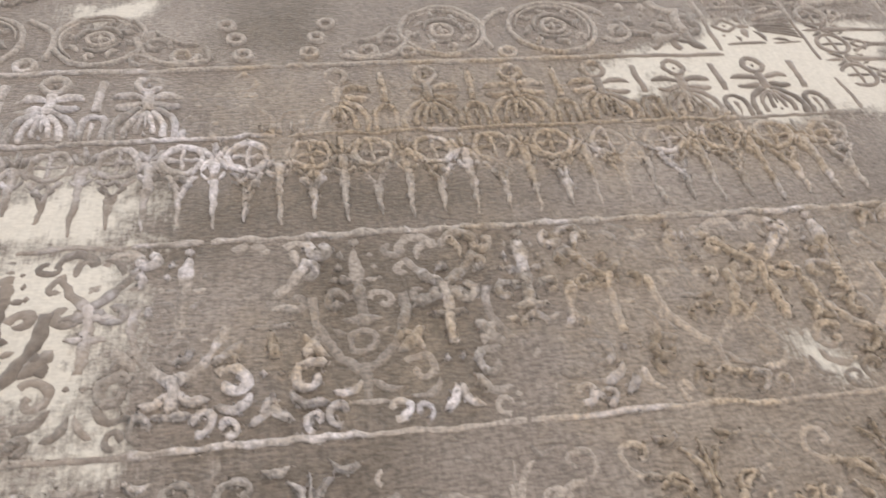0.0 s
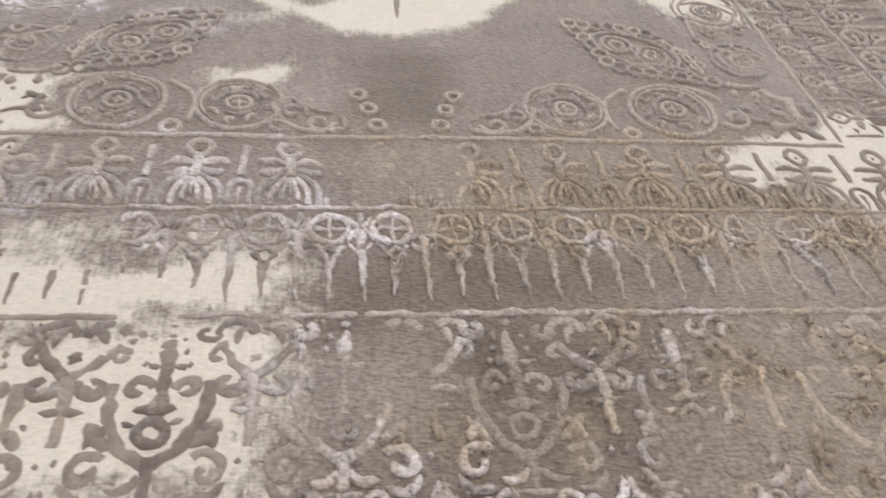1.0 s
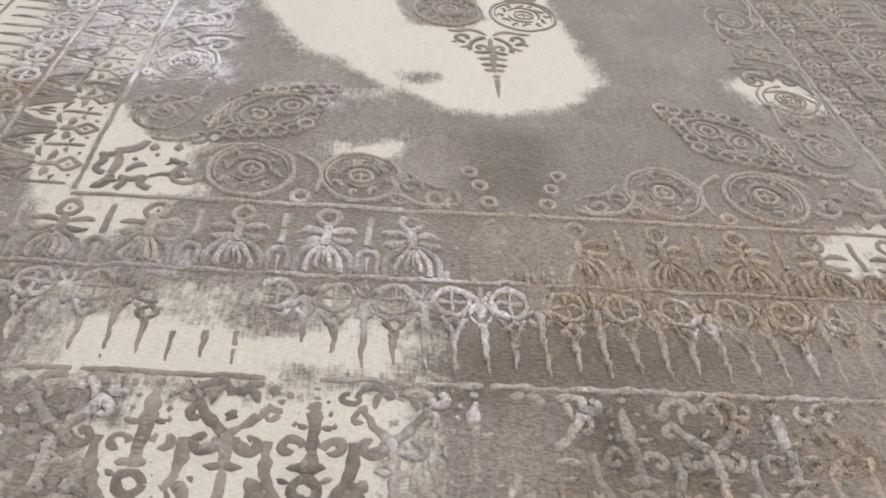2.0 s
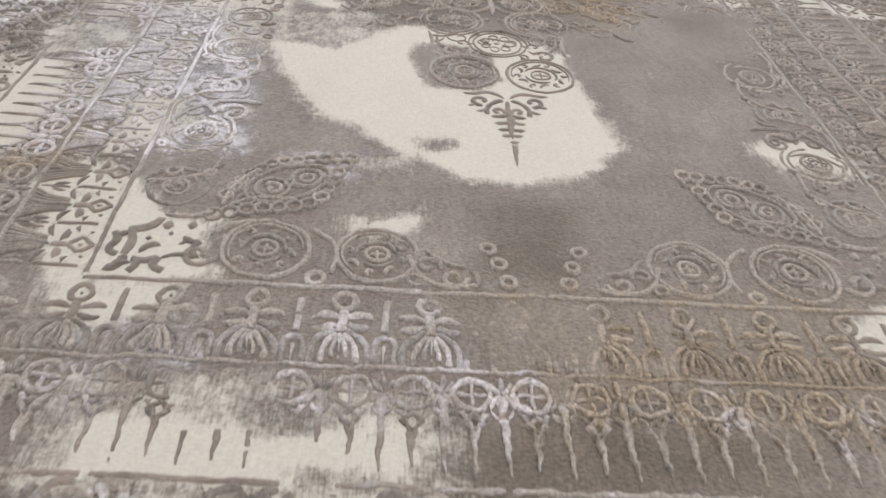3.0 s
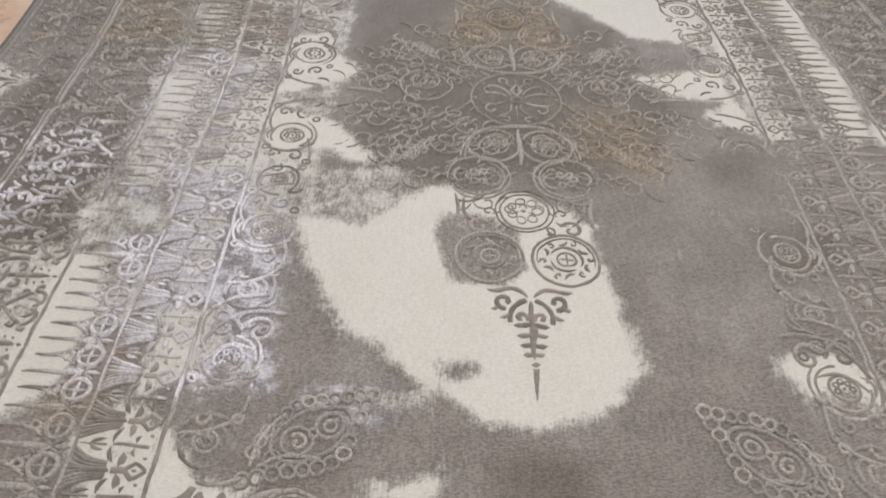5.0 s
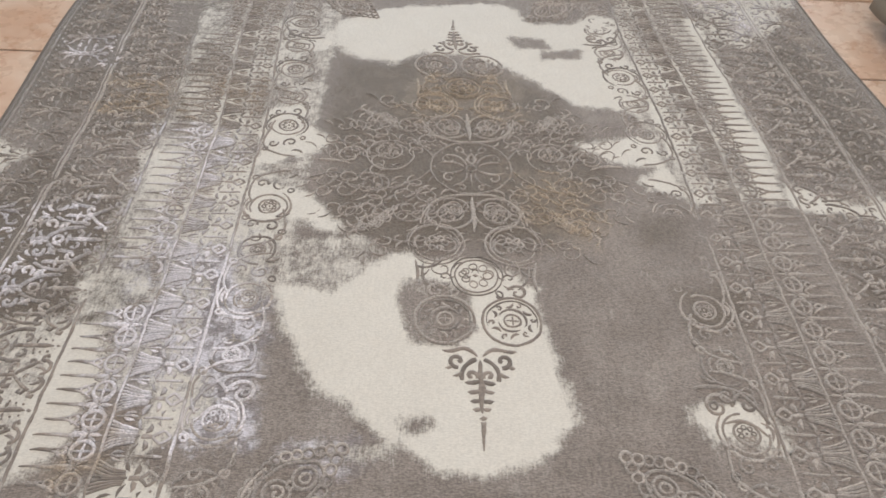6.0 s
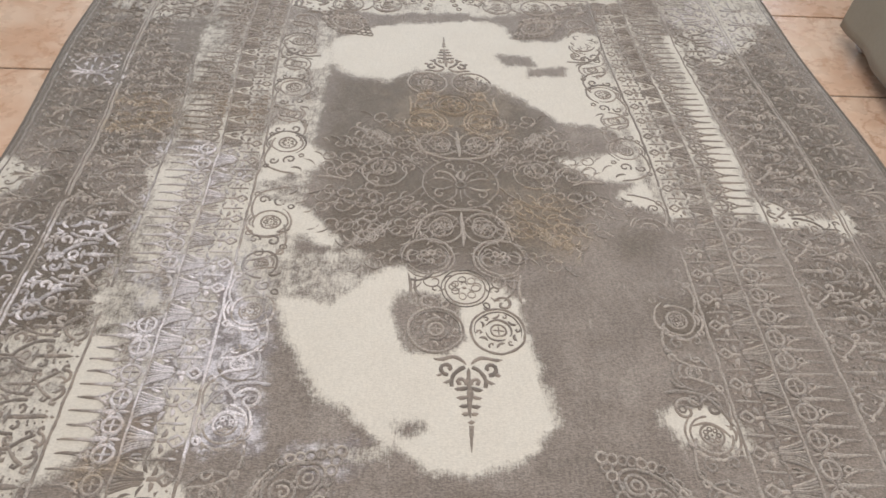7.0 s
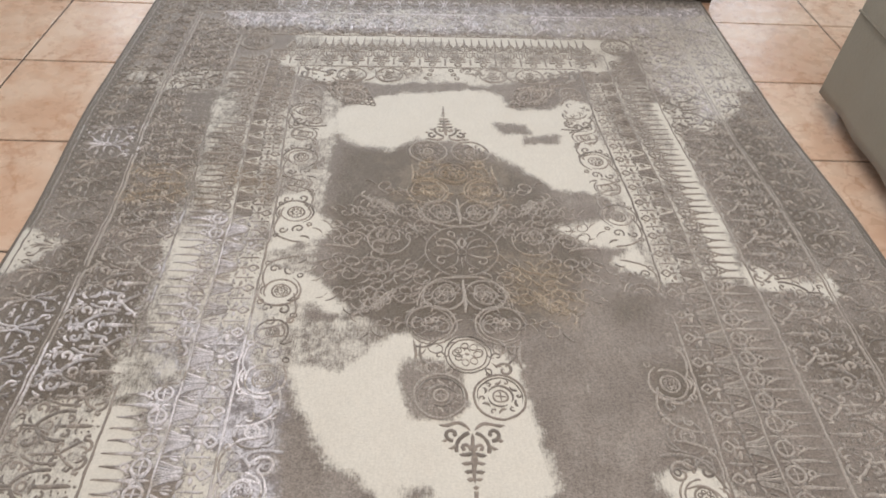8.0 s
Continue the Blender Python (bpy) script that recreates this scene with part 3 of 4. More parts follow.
def ornament(name, strokes, place, label="", high=0.0042, keep=0.0, step=0.0038, fuzz=True):
    """One raised motif: each stroke (points, half width, taper) becomes a domed band of pile, thinner and broken where it is worn."""
    verts, faces = [], []
    fine = 0.58 if name in ("medallion", "vine_motif", "flower_motif", "vine_curl", "leaf_spray") else 1.0
    for pts, w, taper in strokes:
        w = w * fine
        q = resample(np.asarray(pts, float), step)
        x, y = crook(*place(q[:, 0], q[:, 1]))
        x, y = x + 0.0022 * smooth_noise(x, y, 0.028, 2), y + 0.0022 * smooth_noise(x + 7, y + 3, 0.028, 2)
        n = len(x)
        tx, ty = np.gradient(x), np.gradient(y)
        ln = np.hypot(tx, ty) + 1e-9
        nx, ny = -ty / ln, tx / ln
        s = np.linspace(0, 1, n)
        wide = np.full(n, w)
        if taper == 1:
            wide = w * (0.12 + 0.88 * np.sqrt(np.clip(np.sin(np.pi * s), 0, 1)))
        elif taper == 2:
            wide = w * (1.0 - 0.8 * s)
        rough = smooth_noise(x, y, 0.007, 2)
        tufty = np.clip((1.0 - y) / 0.15, 0.25, 1.0)
        ragged = read_layers(x, y)[:, 7]
        wide = wide * (1 - 0.25 * ragged)
        wide = wide * (1 + (0.25 + 0.25 * tufty) * rough)
        slip = 0.0011 * tufty * smooth_noise(x + 5, y + 8, 0.005, 1)
        x, y = x + nx * slip, y + ny * slip
        worn = 0.55 + 0.95 * smooth_noise(x + 2.7, y - 1.3, 0.036, 3) - keep
        local = read_layers(x, y)
        worn = worn - 0.10 * local[:, 7]
        worn = np.minimum(worn, -1.6 * local[:, 4] + 0.1 * rough)
        flat = np.clip(0.5 - 1.2 * local[:, 4] + 0.3 * rough, 0, 1) > 0.3
        lift = np.maximum(np.clip((worn - 0.12) / 0.14, 0, 1), 0.13 * flat)
        cream = local[:, 0]
        z = high * lift * (1 - 0.1 * ragged * (y < 1.0)) * (1 + 0.6 * tufty * smooth_noise(x, y, 0.0045, 1)) * np.where(cream > 0, 0.45, 1.0)
        end = np.minimum(np.arange(n), np.arange(n)[::-1])
        if np.hypot(x[0] - x[-1], y[0] - y[-1]) > 0.002:
            z = z * np.where(end == 0, 0.25, 1.0)
        base = len(verts)
        for off, up in ((-1, -0.4), (-0.74, 0.8), (0, 1.0), (0.74, 0.8), (1, -0.4)):
            zz = TOP + z * up if up > 0 else np.full(n, TOP - 0.0022)
            verts.extend(np.stack([x + nx * wide * off, y + ny * wide * off, zz], -1).tolist())
        if fuzz and y.min() < 1.0:
            # loops of yarn that stand out of the worn stroke
            pick = np.nonzero((lift > 0.6) & (cream < 0.05) & ((y < 0.775) | (ragged > 0.15)) & (y < 0.97))[0]
            pick = np.repeat(pick, 2)
            m = len(pick)
            off = FUZZ.uniform(-1.0, 1.0, m)
            lx = x[pick] + nx[pick] * wide[pick] * off + FUZZ.normal(0, .0009, m)
            ly = y[pick] + ny[pick] * wide[pick] * off + FUZZ.normal(0, .0009, m)
            top = TOP + z[pick] * (0.95 - 0.4 * off ** 2) + FUZZ.uniform(.0001, .0009, m)
            half, turn = FUZZ.uniform(.0007, .0014, m), FUZZ.uniform(0, 6.28, m)
            ca, sa, low = np.cos(turn) * half, np.sin(turn) * half, np.full(m, TOP - 0.001)
            b = len(verts) + 6 * np.arange(m)
            verts.extend(np.stack([np.stack(q, -1) for q in ((lx + 2 * ca, ly + 2 * sa, low), (lx - 1.3 * sa, ly + 1.3 * ca, low), (lx - 2 * ca, ly - 2 * sa, low), (lx + 1.3 * sa, ly - 1.3 * ca, low),
                                                             (lx + ca, ly + sa, top), (lx - ca, ly - sa, top))], 1).reshape(-1, 3).tolist())
            faces.extend(np.stack([b, b + 1, b + 5, b + 4], -1).tolist() + np.stack([b + 1, b + 2, b + 5], -1).tolist() + np.stack([b + 2, b + 3, b + 4, b + 5], -1).tolist() + np.stack([b + 3, b, b + 4], -1).tolist())
        alive = base + np.nonzero((lift[:-1] > 0) | (lift[1:] > 0))[0]
        for r in range(4):
            a = alive + r * n
            faces.extend(np.stack([a, a + 1, a + n + 1, a + n], -1).tolist())
    if not faces:
        return None
    ob = mesh_object(name, verts, faces, RAISED, rug, label)
    add_layers(ob.data)
    ob.data.polygons.foreach_set("use_smooth", [True] * len(faces))
    return ob


def side(which, at=0.0, flip=1):
    """Places (u along, v outwards) on one side of the field's frame, u counted from the side's middle plus at."""
    if which == "near":
        return lambda u, v: (at + flip * u, CY - IN_H - v)
    if which == "far":
        return lambda u, v: (at + flip * u, CY + IN_H + v)
    if which == "left":
        return lambda u, v: (-IN_W - v, CY + at + flip * u)
    return lambda u, v: (IN_W + v, CY + at + flip * u)


def mirror(strokes):
    """The strokes and their mirror image about u = 0."""
    return strokes + [(np.asarray(p) * np.array([-1, 1]), w, t) for p, w, t in strokes]


def figure_motif():
    """A ring-headed bloom with two drooping leaves a side over a bell of parted strands."""
    s = [(line((0, .0085), (.0070, .0125), (.0105, .021), (.0060, .0285), (0, .031), (-.0060, .0285), (-.0105, .021), (-.0070, .0125), (0, .0085)), .0034, 0), dot(0, .0205, .0026),
         (line((0, .030), (0, .056)), .0056, 0), (line((0, .058), (0, .080)), .0026, 2), dot(0, .087, .0026)]
    s += mirror([(bend((.003, .041), (.029, .040), -.16), .0044, 1), (bend((.004, .047), (.027, .051), .14), .0046, 1), (bend((.012, .037), (.021, .033), .1), .0026, 1),
                 (bend((.003, .055), (.0235, .094), -.22), .0036, 0), (bend((.002, .059), (.0145, .091), -.14), .0030, 0), (bend((.001, .062), (.0065, .086), -.05), .0024, 0)])
    return s


def fan_motif():
    """The figure of the long sides: a ringed diamond over two lumps and a wavy fan."""
    s = [(line((0, .006), (.0115, .018), (0, .031), (-.0115, .018), (0, .006)), .0028, 0), dot(0, .0185, .0032), (line((0, .031), (0, .046)), .0042, 0), (line((0, .048), (0, .094)), .0020, 0)]
    comb = [(bend((b * .4, .050 + b * .1), (b, .094), .06), .0021, 0) for b in (.0065, .0125, .0185, .0245)]
    s += mirror(comb + [(bend((.005, .040), (.022, .037), -.15), .0050, 1), (bend((.010, .047), (.029, .054), .15), .0034, 1), (dot(.017, .012, .0030)), (bend((.018, .024), (.028, .027), .2), .0028, 1), (bend((.024, .062), (.030, .080), .1), .0026, 1)])
    return s


def thin_bar_motif():
    return [(line((0, .010), (0, .052)), .0022, 0), (line((0, .060), (0, .092)), .0018, 2)]


def bar_motif():
    return [(line((0, .014), (0, .056)), .0036, 0), (np.vstack([line((-.009, .094), (-.009, .075)), arc(0, .073, .009, 180, 360)[:, :] * [1, 1], line((.009, .094))]), .003, 0), (line((0, .072), (0, .094)), .0022, 2)]


def wheel_motif():
    c = .121
    s = [(ring(0, c, .0155), .0031, 0), (line((-.013, c), (.013, c)), .002, 0), (line((0, c - .013), (0, c + .013)), .002, 0),
         (line((0, .141), (.008, .149), (0, .157), (-.008, .149), (0, .141)), .0026, 0), (line((0, .158), (0, .192)), .0048, 2)]
    s += mirror([(bend((.013, .138), (.001, .166), .1), .0022, 0), (dot(.009, .140, .0032))])
    return s


def stalk_motif():
    c = .121
    s = [(line((0, c), (0, .197)), .0058, 2), (line((0, .1), (0, c)), .0028, 1)]
    s += mirror([(bend((0, c), (.010, c - .014), .1), .003, 1), (bend((0, c), (.010, c + .014), -.1), .003, 1), (bend((0, .144), (.009, .135), .15), .0022, 1)])
    return s


def fleur_motif():
    """A bulbous lily in the fork of a wide V."""
    s = [(line((0, .214), (0, .221)), .0042, 1), (line((0, .223), (0, .262)), .0072, 1), (line((0, .242), (0, .284)), .0070, 1), (line((0, .262), (0, .290)), .0060, 0), (line((-.014, .285), (.014, .285)), .0048, 1), (ring(0, .3015, .0082), .0040, 0),
         (line((0, .318), (0, .345)), .0052, 0), (line((-.013, .347), (.013, .347)), .0036, 1)]
    s += mirror([(volute(.0155, .270, .0092, 185, 330), .0042, 0), dot(.0105, .229, .0034), dot(.0125, .240, .0032), dot(.0150, .250, .0034), (bend((.004, .252), (.014, .250), .1), .0036, 1),
                 (bend((.030, .264), (.001, .324), -.16), .0052, 0), (bend((.004, .330), (.022, .338), .25), .0046, 1), (volute(.017, .352, .0095, 100, -320), .0038, 0), (bend((.010, .295), (.019, .292), .1), .0030, 1)])
    return s


def cross_motif():
    """A small tree: paired curls on top, a fork, two volutes, a cross bar and leaves at its foot."""
    s = [(line((0, .258), (0, .311)), .0050, 0), (line((-.014, .286), (.014, .286)), .0040, 1), (line((-.005, .243), (.005, .247)), .0036, 1), (line((.004, .241), (-.004, .249)), .0032, 1)]
    s += mirror([(bend((0, .262), (.026, .232), .06), .0048, 0), (arc(.016, .228, .013, 185, 360), .0046, 0), (volute(.034, .224, .0082, 180, -300), .0042, 0), (bend((0, .220), (.016, .236), -.3), .0040, 1), (volute(.026, .244, .0078, 220, 300), .0040, 0),
                 (volute(.0165, .266, .0105, 200, -330), .0046, 0), (bend((0, .272), (.020, .274), -.15), .0044, 1), (bend((.018, .294), (.036, .312), .06), .0062, 1), (bend((.034, .293), (.020, .313), .08), .0056, 1),
                 (volute(.0235, .327, .0125, 320, -360), .0050, 0), (bend((.012, .334), (.034, .344), .3), .0050, 1), (bend((.002, .338), (.014, .356), .2), .0044, 1), (volute(.027, .357, .0075, 90, 330), .0034, 0), dot(.005, .322, .0036)])
    return s


def arabesque_motif():
    c = .450
    s = [(line((0, c - .012), (.010, c), (0, c + .012), (-.010, c), (0, c - .012)), .0034, 0), (line((0, c + .014), (0, c + .062)), .0042, 2), (line((0, c - .014), (0, c - .060)), .0042, 2)]
    s += mirror([(bend((.008, c + .006), (.040, c + .040), .18), .0036, 0), (volute(.040, c + .052, .013, 270, 330), .0034, 0), (bend((.008, c - .006), (.040, c - .040), -.18), .0036, 0),
                 (volute(.040, c - .052, .013, 90, -330), .0034, 0), (volute(.020, c + .030, .010, 0, 300), .0032, 0), (volute(.020, c - .030, .010, 0, -300), .0032, 0),
                 (bend((.012, c), (.052, c), .06), .004, 1), (volute(.052, c + .022, .009, 180, 300), .0030, 0), (volute(.052, c - .022, .009, 180, -300), .0030, 0), (bend((.004, c + .03), (.014, c + .056), .2), .0032, 1), (bend((.004, c - .03), (.014, c - .056), -.2), .0032, 1), (bend((.026, c + .012), (.036, c + .024), .2), .003, 1), (bend((.026, c - .012), (.036, c - .024), -.2), .003, 1), (dot(.058, c + .018, .0042)), (dot(.058, c - .018, .0042)), (bend((.012, c + .064), (.028, c + .066), .3), .0034, 1), (bend((.012, c - .066), (.028, c - .064), .3), .0034, 1)])
    return s


def rosette_motif(r, petals=8):
    """A round rosette: a double rim, curled lumps inside it, a crescent and a small crossed ring in the middle."""
    turn = petals * 37 + r * 9000
    s = [(ring(0, 0, r), .0028, 0), (arc(0, 0, r * .86, turn, turn + 215), .0018, 1), (ring(0, 0, r * .27), .0024, 0), (line((-r * .2, 0), (r * .2, 0)), .0018, 0), (line((0, -r * .2), (0, r * .2)), .0018, 0),
         (arc(0, 0, r * .50, turn + 40, turn + 230, r * .46), .0030, 1), (arc(0, 0, r * .46, turn + 250, turn + 370), .0022, 1)]
    for i in range(petals):
        a = 2 * math.pi * (i + .5) / petals + turn
        ca, sa = math.cos(a), math.sin(a)
        if i % 2:
            s.append((volute(r * .68 * ca, r * .68 * sa, r * .13, math.degrees(a), 300), .0022, 0))
        else:
            s.append((bend((r * .60 * math.cos(a - .2), r * .60 * math.sin(a - .2)), (r * .78 * math.cos(a + .24), r * .78 * math.sin(a + .24)), .25), .0032, 1))
    return s


def flower_motif(r):
    s = [(ring(0, 0, r), .0028, 0), (dot(0, 0, r * .2))]
    for i in range(7):
        a = 2 * math.pi * i / 7
        s.append((ring(r * .55 * math.cos(a), r * .55 * math.sin(a), r * .2), .0019, 0))
    return s


def scroll_motif():
    """Two curls under a leaf, from the small rings to the first round rosette."""
    return [(bend((.060, .012), (.128, .052), -.28), .0032, 0), (bend((.060, .012), (.066, .032), .1), .003, 0), (volute(.083, .020, .014, 170, 400), .003, 0), (volute(.108, .036, .012, 200, -380), .003, 0),
            (bend((.070, .036), (.112, .062), -.15), .0028, 1), (ring(.122, .016, .007), .0026, 0)]


def corner_motif():
    """A feather, a hooked stem and a long scroll in the field's corner."""
    return [(np.vstack([bend((.027, .036), (.024, .074), -.12), bend((.024, .074), (.050, .094), -.22)]), .0056, 0), (bend((.030, .070), (.052, .088), -.15), .0026, 1), (np.vstack([bend((.021, .036), (.010, .046), .2), bend((.010, .046), (.009, .068), -.2), bend((.009, .068), (.022, .070), -.4)]), .0048, 0),
            (bend((.014, .010), (.028, .036), -.2), .0070, 1), (bend((.020, .012), (.040, .022), .2), .0046, 1), (np.vstack([bend((.040, .010), (.038, .030), -.3), bend((.038, .030), (.062, .032), -.2), bend((.062, .032), (.070, .012), -.3)]), .0050, 0),
            (np.vstack([bend((.064, .030), (.098, .036), .12), bend((.098, .036), (.097, .058), .25), bend((.097, .058), (.080, .064), .2), bend((.080, .064), (.076, .052), .3)]), .0048, 1), (bend((.042, .039), (.060, .050), .28), .0052, 1), dot(.045, .060, .0046), dot(.059, .083, .0078), dot(.083, .084, .0074), dot(.064, .070, .0040),
            (bend((.050, .100), (.100, .108), -.10), .0036, 1), (bend((.104, .070), (.150, .094), .12), .0040, 1), dot(.118, .066, .0046)]


def lace_motif():
    """A wedge of lace: scalloped edges of small loops round two nested spirals."""
    s = []
    low, high = line((.200, .222), (.211, .192), (.218, .171), (.226, .140), (.242, .125), (.302, .113), (.335, .104)), line((.200, .222), (.228, .217), (.256, .213), (.287, .204), (.312, .176), (.330, .137))
    for edge, rr in ((low, .0084), (high, .0078)):
        q = resample(edge, rr * 1.9)
        s += [(ring(x, y, rr), .0022, 0) for x, y in q]
    turn = np.radians(np.arange(0, 361, 12))
    oval = lambda a, b, k: (np.stack([.265 + a * np.cos(turn) * .83 + b * np.sin(turn) * .56, .165 - a * np.cos(turn) * .56 + b * np.sin(turn) * .83], -1), k, 0)
    s += [oval(.050, .030, .0028), (ring(.246, .177, .0165), .0024, 0), (ring(.246, .177, .0075), .0022, 0), (ring(.281, .154, .0180), .0024, 0), (volute(.281, .154, .0115, 40, 400), .0024, 0), (ring(.264, .166, .0055), .0022, 0),
          (bend((.250, .134), (.322, .120), .12), .0026, 0), (bend((.300, .190), (.330, .120), .10), .0024, 0), (ring(.306, .130, .0100), .0022, 0)]
    return s


NEAR_LABEL = "raised silver-grey pile ornament, frayed and partly worn away"


def around(make, name, pitch, at_near, at_side, keep=0.0, reach=0.0, high=0.0042):
    """Repeats a border motif along the four sides."""
    for which, half, start in (("near", IN_W, at_near), ("far", IN_W, at_near), ("left", IN_H, at_side), ("right", IN_H, at_side)):
        strokes, along = make(), pitch
        if which in ("left", "right") and make in (figure_motif, bar_motif):
            strokes, along = (fan_motif() if make is figure_motif else thin_bar_motif()), .0625
        if which != "near" and make in (fleur_motif, cross_motif, arabesque_motif):
            strokes = [(p, w * .68, t) for p, w, t in strokes] + [(np.asarray(p) * [.55, 1] + [.5 * pitch, 0], w * .55, t) for p, w, t in strokes[-6:]]
        if which != "near" and make is arabesque_motif:
            strokes, along = [(np.asarray(p) * [.70, 1], w * .9, t) for p, w, t in strokes], .082
        for i in range(-40, 41):
            u = start + i * along
            if abs(u) <= half + reach + (0.09 if which in ("near", "far") and make in (figure_motif, bar_motif) else 0):
                ornament(name, strokes, side(which, u), NEAR_LABEL, high, keep + 0.16 if which == "near" else keep - 0.12, 0.0027 if which == "near" else 0.0058)


# border lines, side by side
for v, w, gap, worn_by in ((0.0, .0030, 0.0, -0.1), (V_THIN, .0022, 0.0, 0.0), (V_MID, .0030, 0.0, 0.05), (V_OUT, .0032, 0.0, 0.1), (V_OUT + .008, .0018, 0.0, 0.25), (V_EDGE, .0022, 0.0, 0.1)):
    for which, half in (("near", IN_W), ("far", IN_W), ("left", IN_H), ("right", IN_H)):
        if v == V_OUT + .008 and which in ("near", "far"):
            continue
        reach = half + (v if which in ("near", "far") else v - w * 2)
        ornament("border_line", [(line((-reach, v), (reach, v)), w, 0)], side(which), "thin raised cord line of the border", 0.0034, worn_by, 0.005)

around(figure_motif, "figure_motif", .080, -.027, .0, keep=-0.30)
around(bar_motif, "bar_motif", .080, .013, .03125, keep=-0.25)
around(wheel_motif, "wheel_motif", .050, .028, .0, keep=-0.12, reach=.05)
around(stalk_motif, "stalk_motif", .050, .053, .025, keep=-0.08, reach=.05)
around(fleur_motif, "fleur_motif", .1175, .0565, .0, keep=0.10, reach=.30, high=0.005)
around(cross_motif, "cross_motif", .1175, .11525, .0607, keep=0.10, reach=.30, high=0.005)
around(arabesque_motif, "arabesque_motif", .116, .02, .0, keep=0.02, reach=.46, high=0.0048)

# the frame inside the field: rings, scrolls, round rosettes and corner leaves, four times mirrored
for fx in (-1, 1):
    for fy in (-1, 1):
        spot = lambda x0, y0, q=1.0: (lambda u, v: (fx * (x0 + u * q), CY + fy * (IN_H - y0 - v * q)))
        st = 0.0030 if fy < 0 else 0.006
        # y0 counts from the field's near or far line inwards
        for x0, y0 in ((.047, .067), (.037, .044), (.030, .018)):
            ornament("small_ring", [(ring(0, 0, .0072), .0028, 0)], spot(x0, y0), "", 0.0042, -.2, st)
        ornament("scroll_motif", scroll_motif(), spot(0, 0), "", 0.0042, -.1, st)
        ornament("rosette_motif", rosette_motif(.041), spot(.160, .050), "", 0.0042, -.1, st)
        ornament("rosette_motif", rosette_motif(.043), spot(.272, .052), "", 0.0042, -.1, st)
        ornament("scroll_motif", [(bend((.205, .02), (.232, .085), .25), .003, 0), (ring(.218, .012, .008), .003, 0), (volute(.335, .04, .018, 200, 380), .0034, 0)], spot(0, 0), "", 0.0042, -.1, st)
        ornament("corner_motif", [(np.stack([IN_W - p[:, 0], p[:, 1]], -1), w, t) for p, w, t in corner_motif()], spot(0, 0), "", 0.0042, -.2, st)
        for j in range(6):
            yy = .150 + .1155 * j
            bow = -1 if j % 2 else 1
            if j % 2 == 0:
                ornament("vine_flower", flower_motif(.013) + [(arc(0, 0, .037, 60 * j + 20, 60 * j + 350, .030), .0030, 0), (volute(.012, .030, .012, 120, 330), .0028, 0), (bend((-.020, -.012), (-.006, .022), .3), .0030, 1), (bend((.018, -.020), (.024, .008), -.3), .0028, 1), (ring(-.030, .032, .0062), .0026, 0)], spot(.385, yy), "", 0.0030, .26, st * 1.2)
            else:
                ornament("vine_flower", flower_motif(.019) + [(arc(0, 0, .034, 30 + 60 * j, 300 + 60 * j), .0026, 0), (arc(.004, 0, .046, 120, 400, .042), .0036, 1), (bend((.026, .018), (.036, -.012), .3), .0034, 1)], spot(.385, yy), "", 0.0030, .26, st * 1.2)
            ornament("scroll_motif", [(bend((.03, -.05), (-.03, .05), .35 * bow), .0026, 0), (volute(-.016, .004, .015, 40, 400 * bow), .0026, 0), (volute(.020, .008, .012, 200, -400), .0026, 0), (ring(-.038, -.012, .006), .0022, 0), (ring(.034, .026, .006), .0022, 0),
                     (bend((-.02, .03), (-.045, .04), .2), .003, 1)], spot(.388, yy + .058), "", 0.0036, -.02, st * 1.2)
        ornament("lace_motif", lace_motif(), spot(0, 0), "lace-like raised ornament in pale grey", 0.0042, -.1, st)
        ornament("scroll_motif", [(volute(0, 0, .024, 0, 420), .0034, 0), (volute(.046, .004, .02, 180, -420), .0034, 0), (bend((-.03, .03), (.07, -.03), .25), .0034, 0), (bend((0, -.03), (.06, -.05), .25), .0034, 1)], spot(.355, .310), "", 0.0034, -.2, st)

# corner squares of the border
for fx in (-1, 1):
    for fy in (-1, 1):
        c = .152
        at = lambda u, v: (fx * (IN_W + c + u), CY + fy * (IN_H + c + v))
        ornament("corner_rosette", rosette_motif(.046, 10) + [(ring(0, 0, .053), .0026, 0)], at, "round raised rosette in the corner of the border", 0.0034, 0.0, 0.005)

# the medallion and its two pendants
mid = lambda x0, y0, fx=1, fy=1: (lambda u, v: (fx * (x0 + u), CY + fy * (y0 + v)))
M = 0.0048
palmette = [(ring(0, 0, .082), .0034, 0), (line((0, .010), (.011, .026), (0, .044), (-.011, .026), (0, .010)), .0034, 0), (ring(0, -.004, .010), .0030, 0), (line((0, .052), (0, .062)), .0040, 1), (line((0, -.020), (0, -.058)), .0030, 2)]
palmette += mirror([(bend((.006, .012), (.030, .050), .25), .0034, 1), (bend((.010, .006), (.052, .040), .2), .0034, 0), (bend((.014, .002), (.064, .012), .18), .0036, 1), (volute(.050, .028, .014, 200, 330), .0028, 0), (volute(.026, .056, .012, 240, -330), .0028, 0),
                    (bend((.014, -.008), (.066, -.014), -.18), .0036, 1), (volute(.044, -.034, .016, 130, -360), .0028, 0), (bend((.008, -.016), (.036, -.058), -.2), .0030, 0), (volute(.020, -.064, .010, 60, 330), .0026, 0), dot(.074, .0, .0050), dot(.060, .046, .0040), dot(.058, -.050, .0040)])
ornament("medallion", palmette, mid(0, 0), "raised round medallion with a lobed palmette", 0.0034, -.25, M)
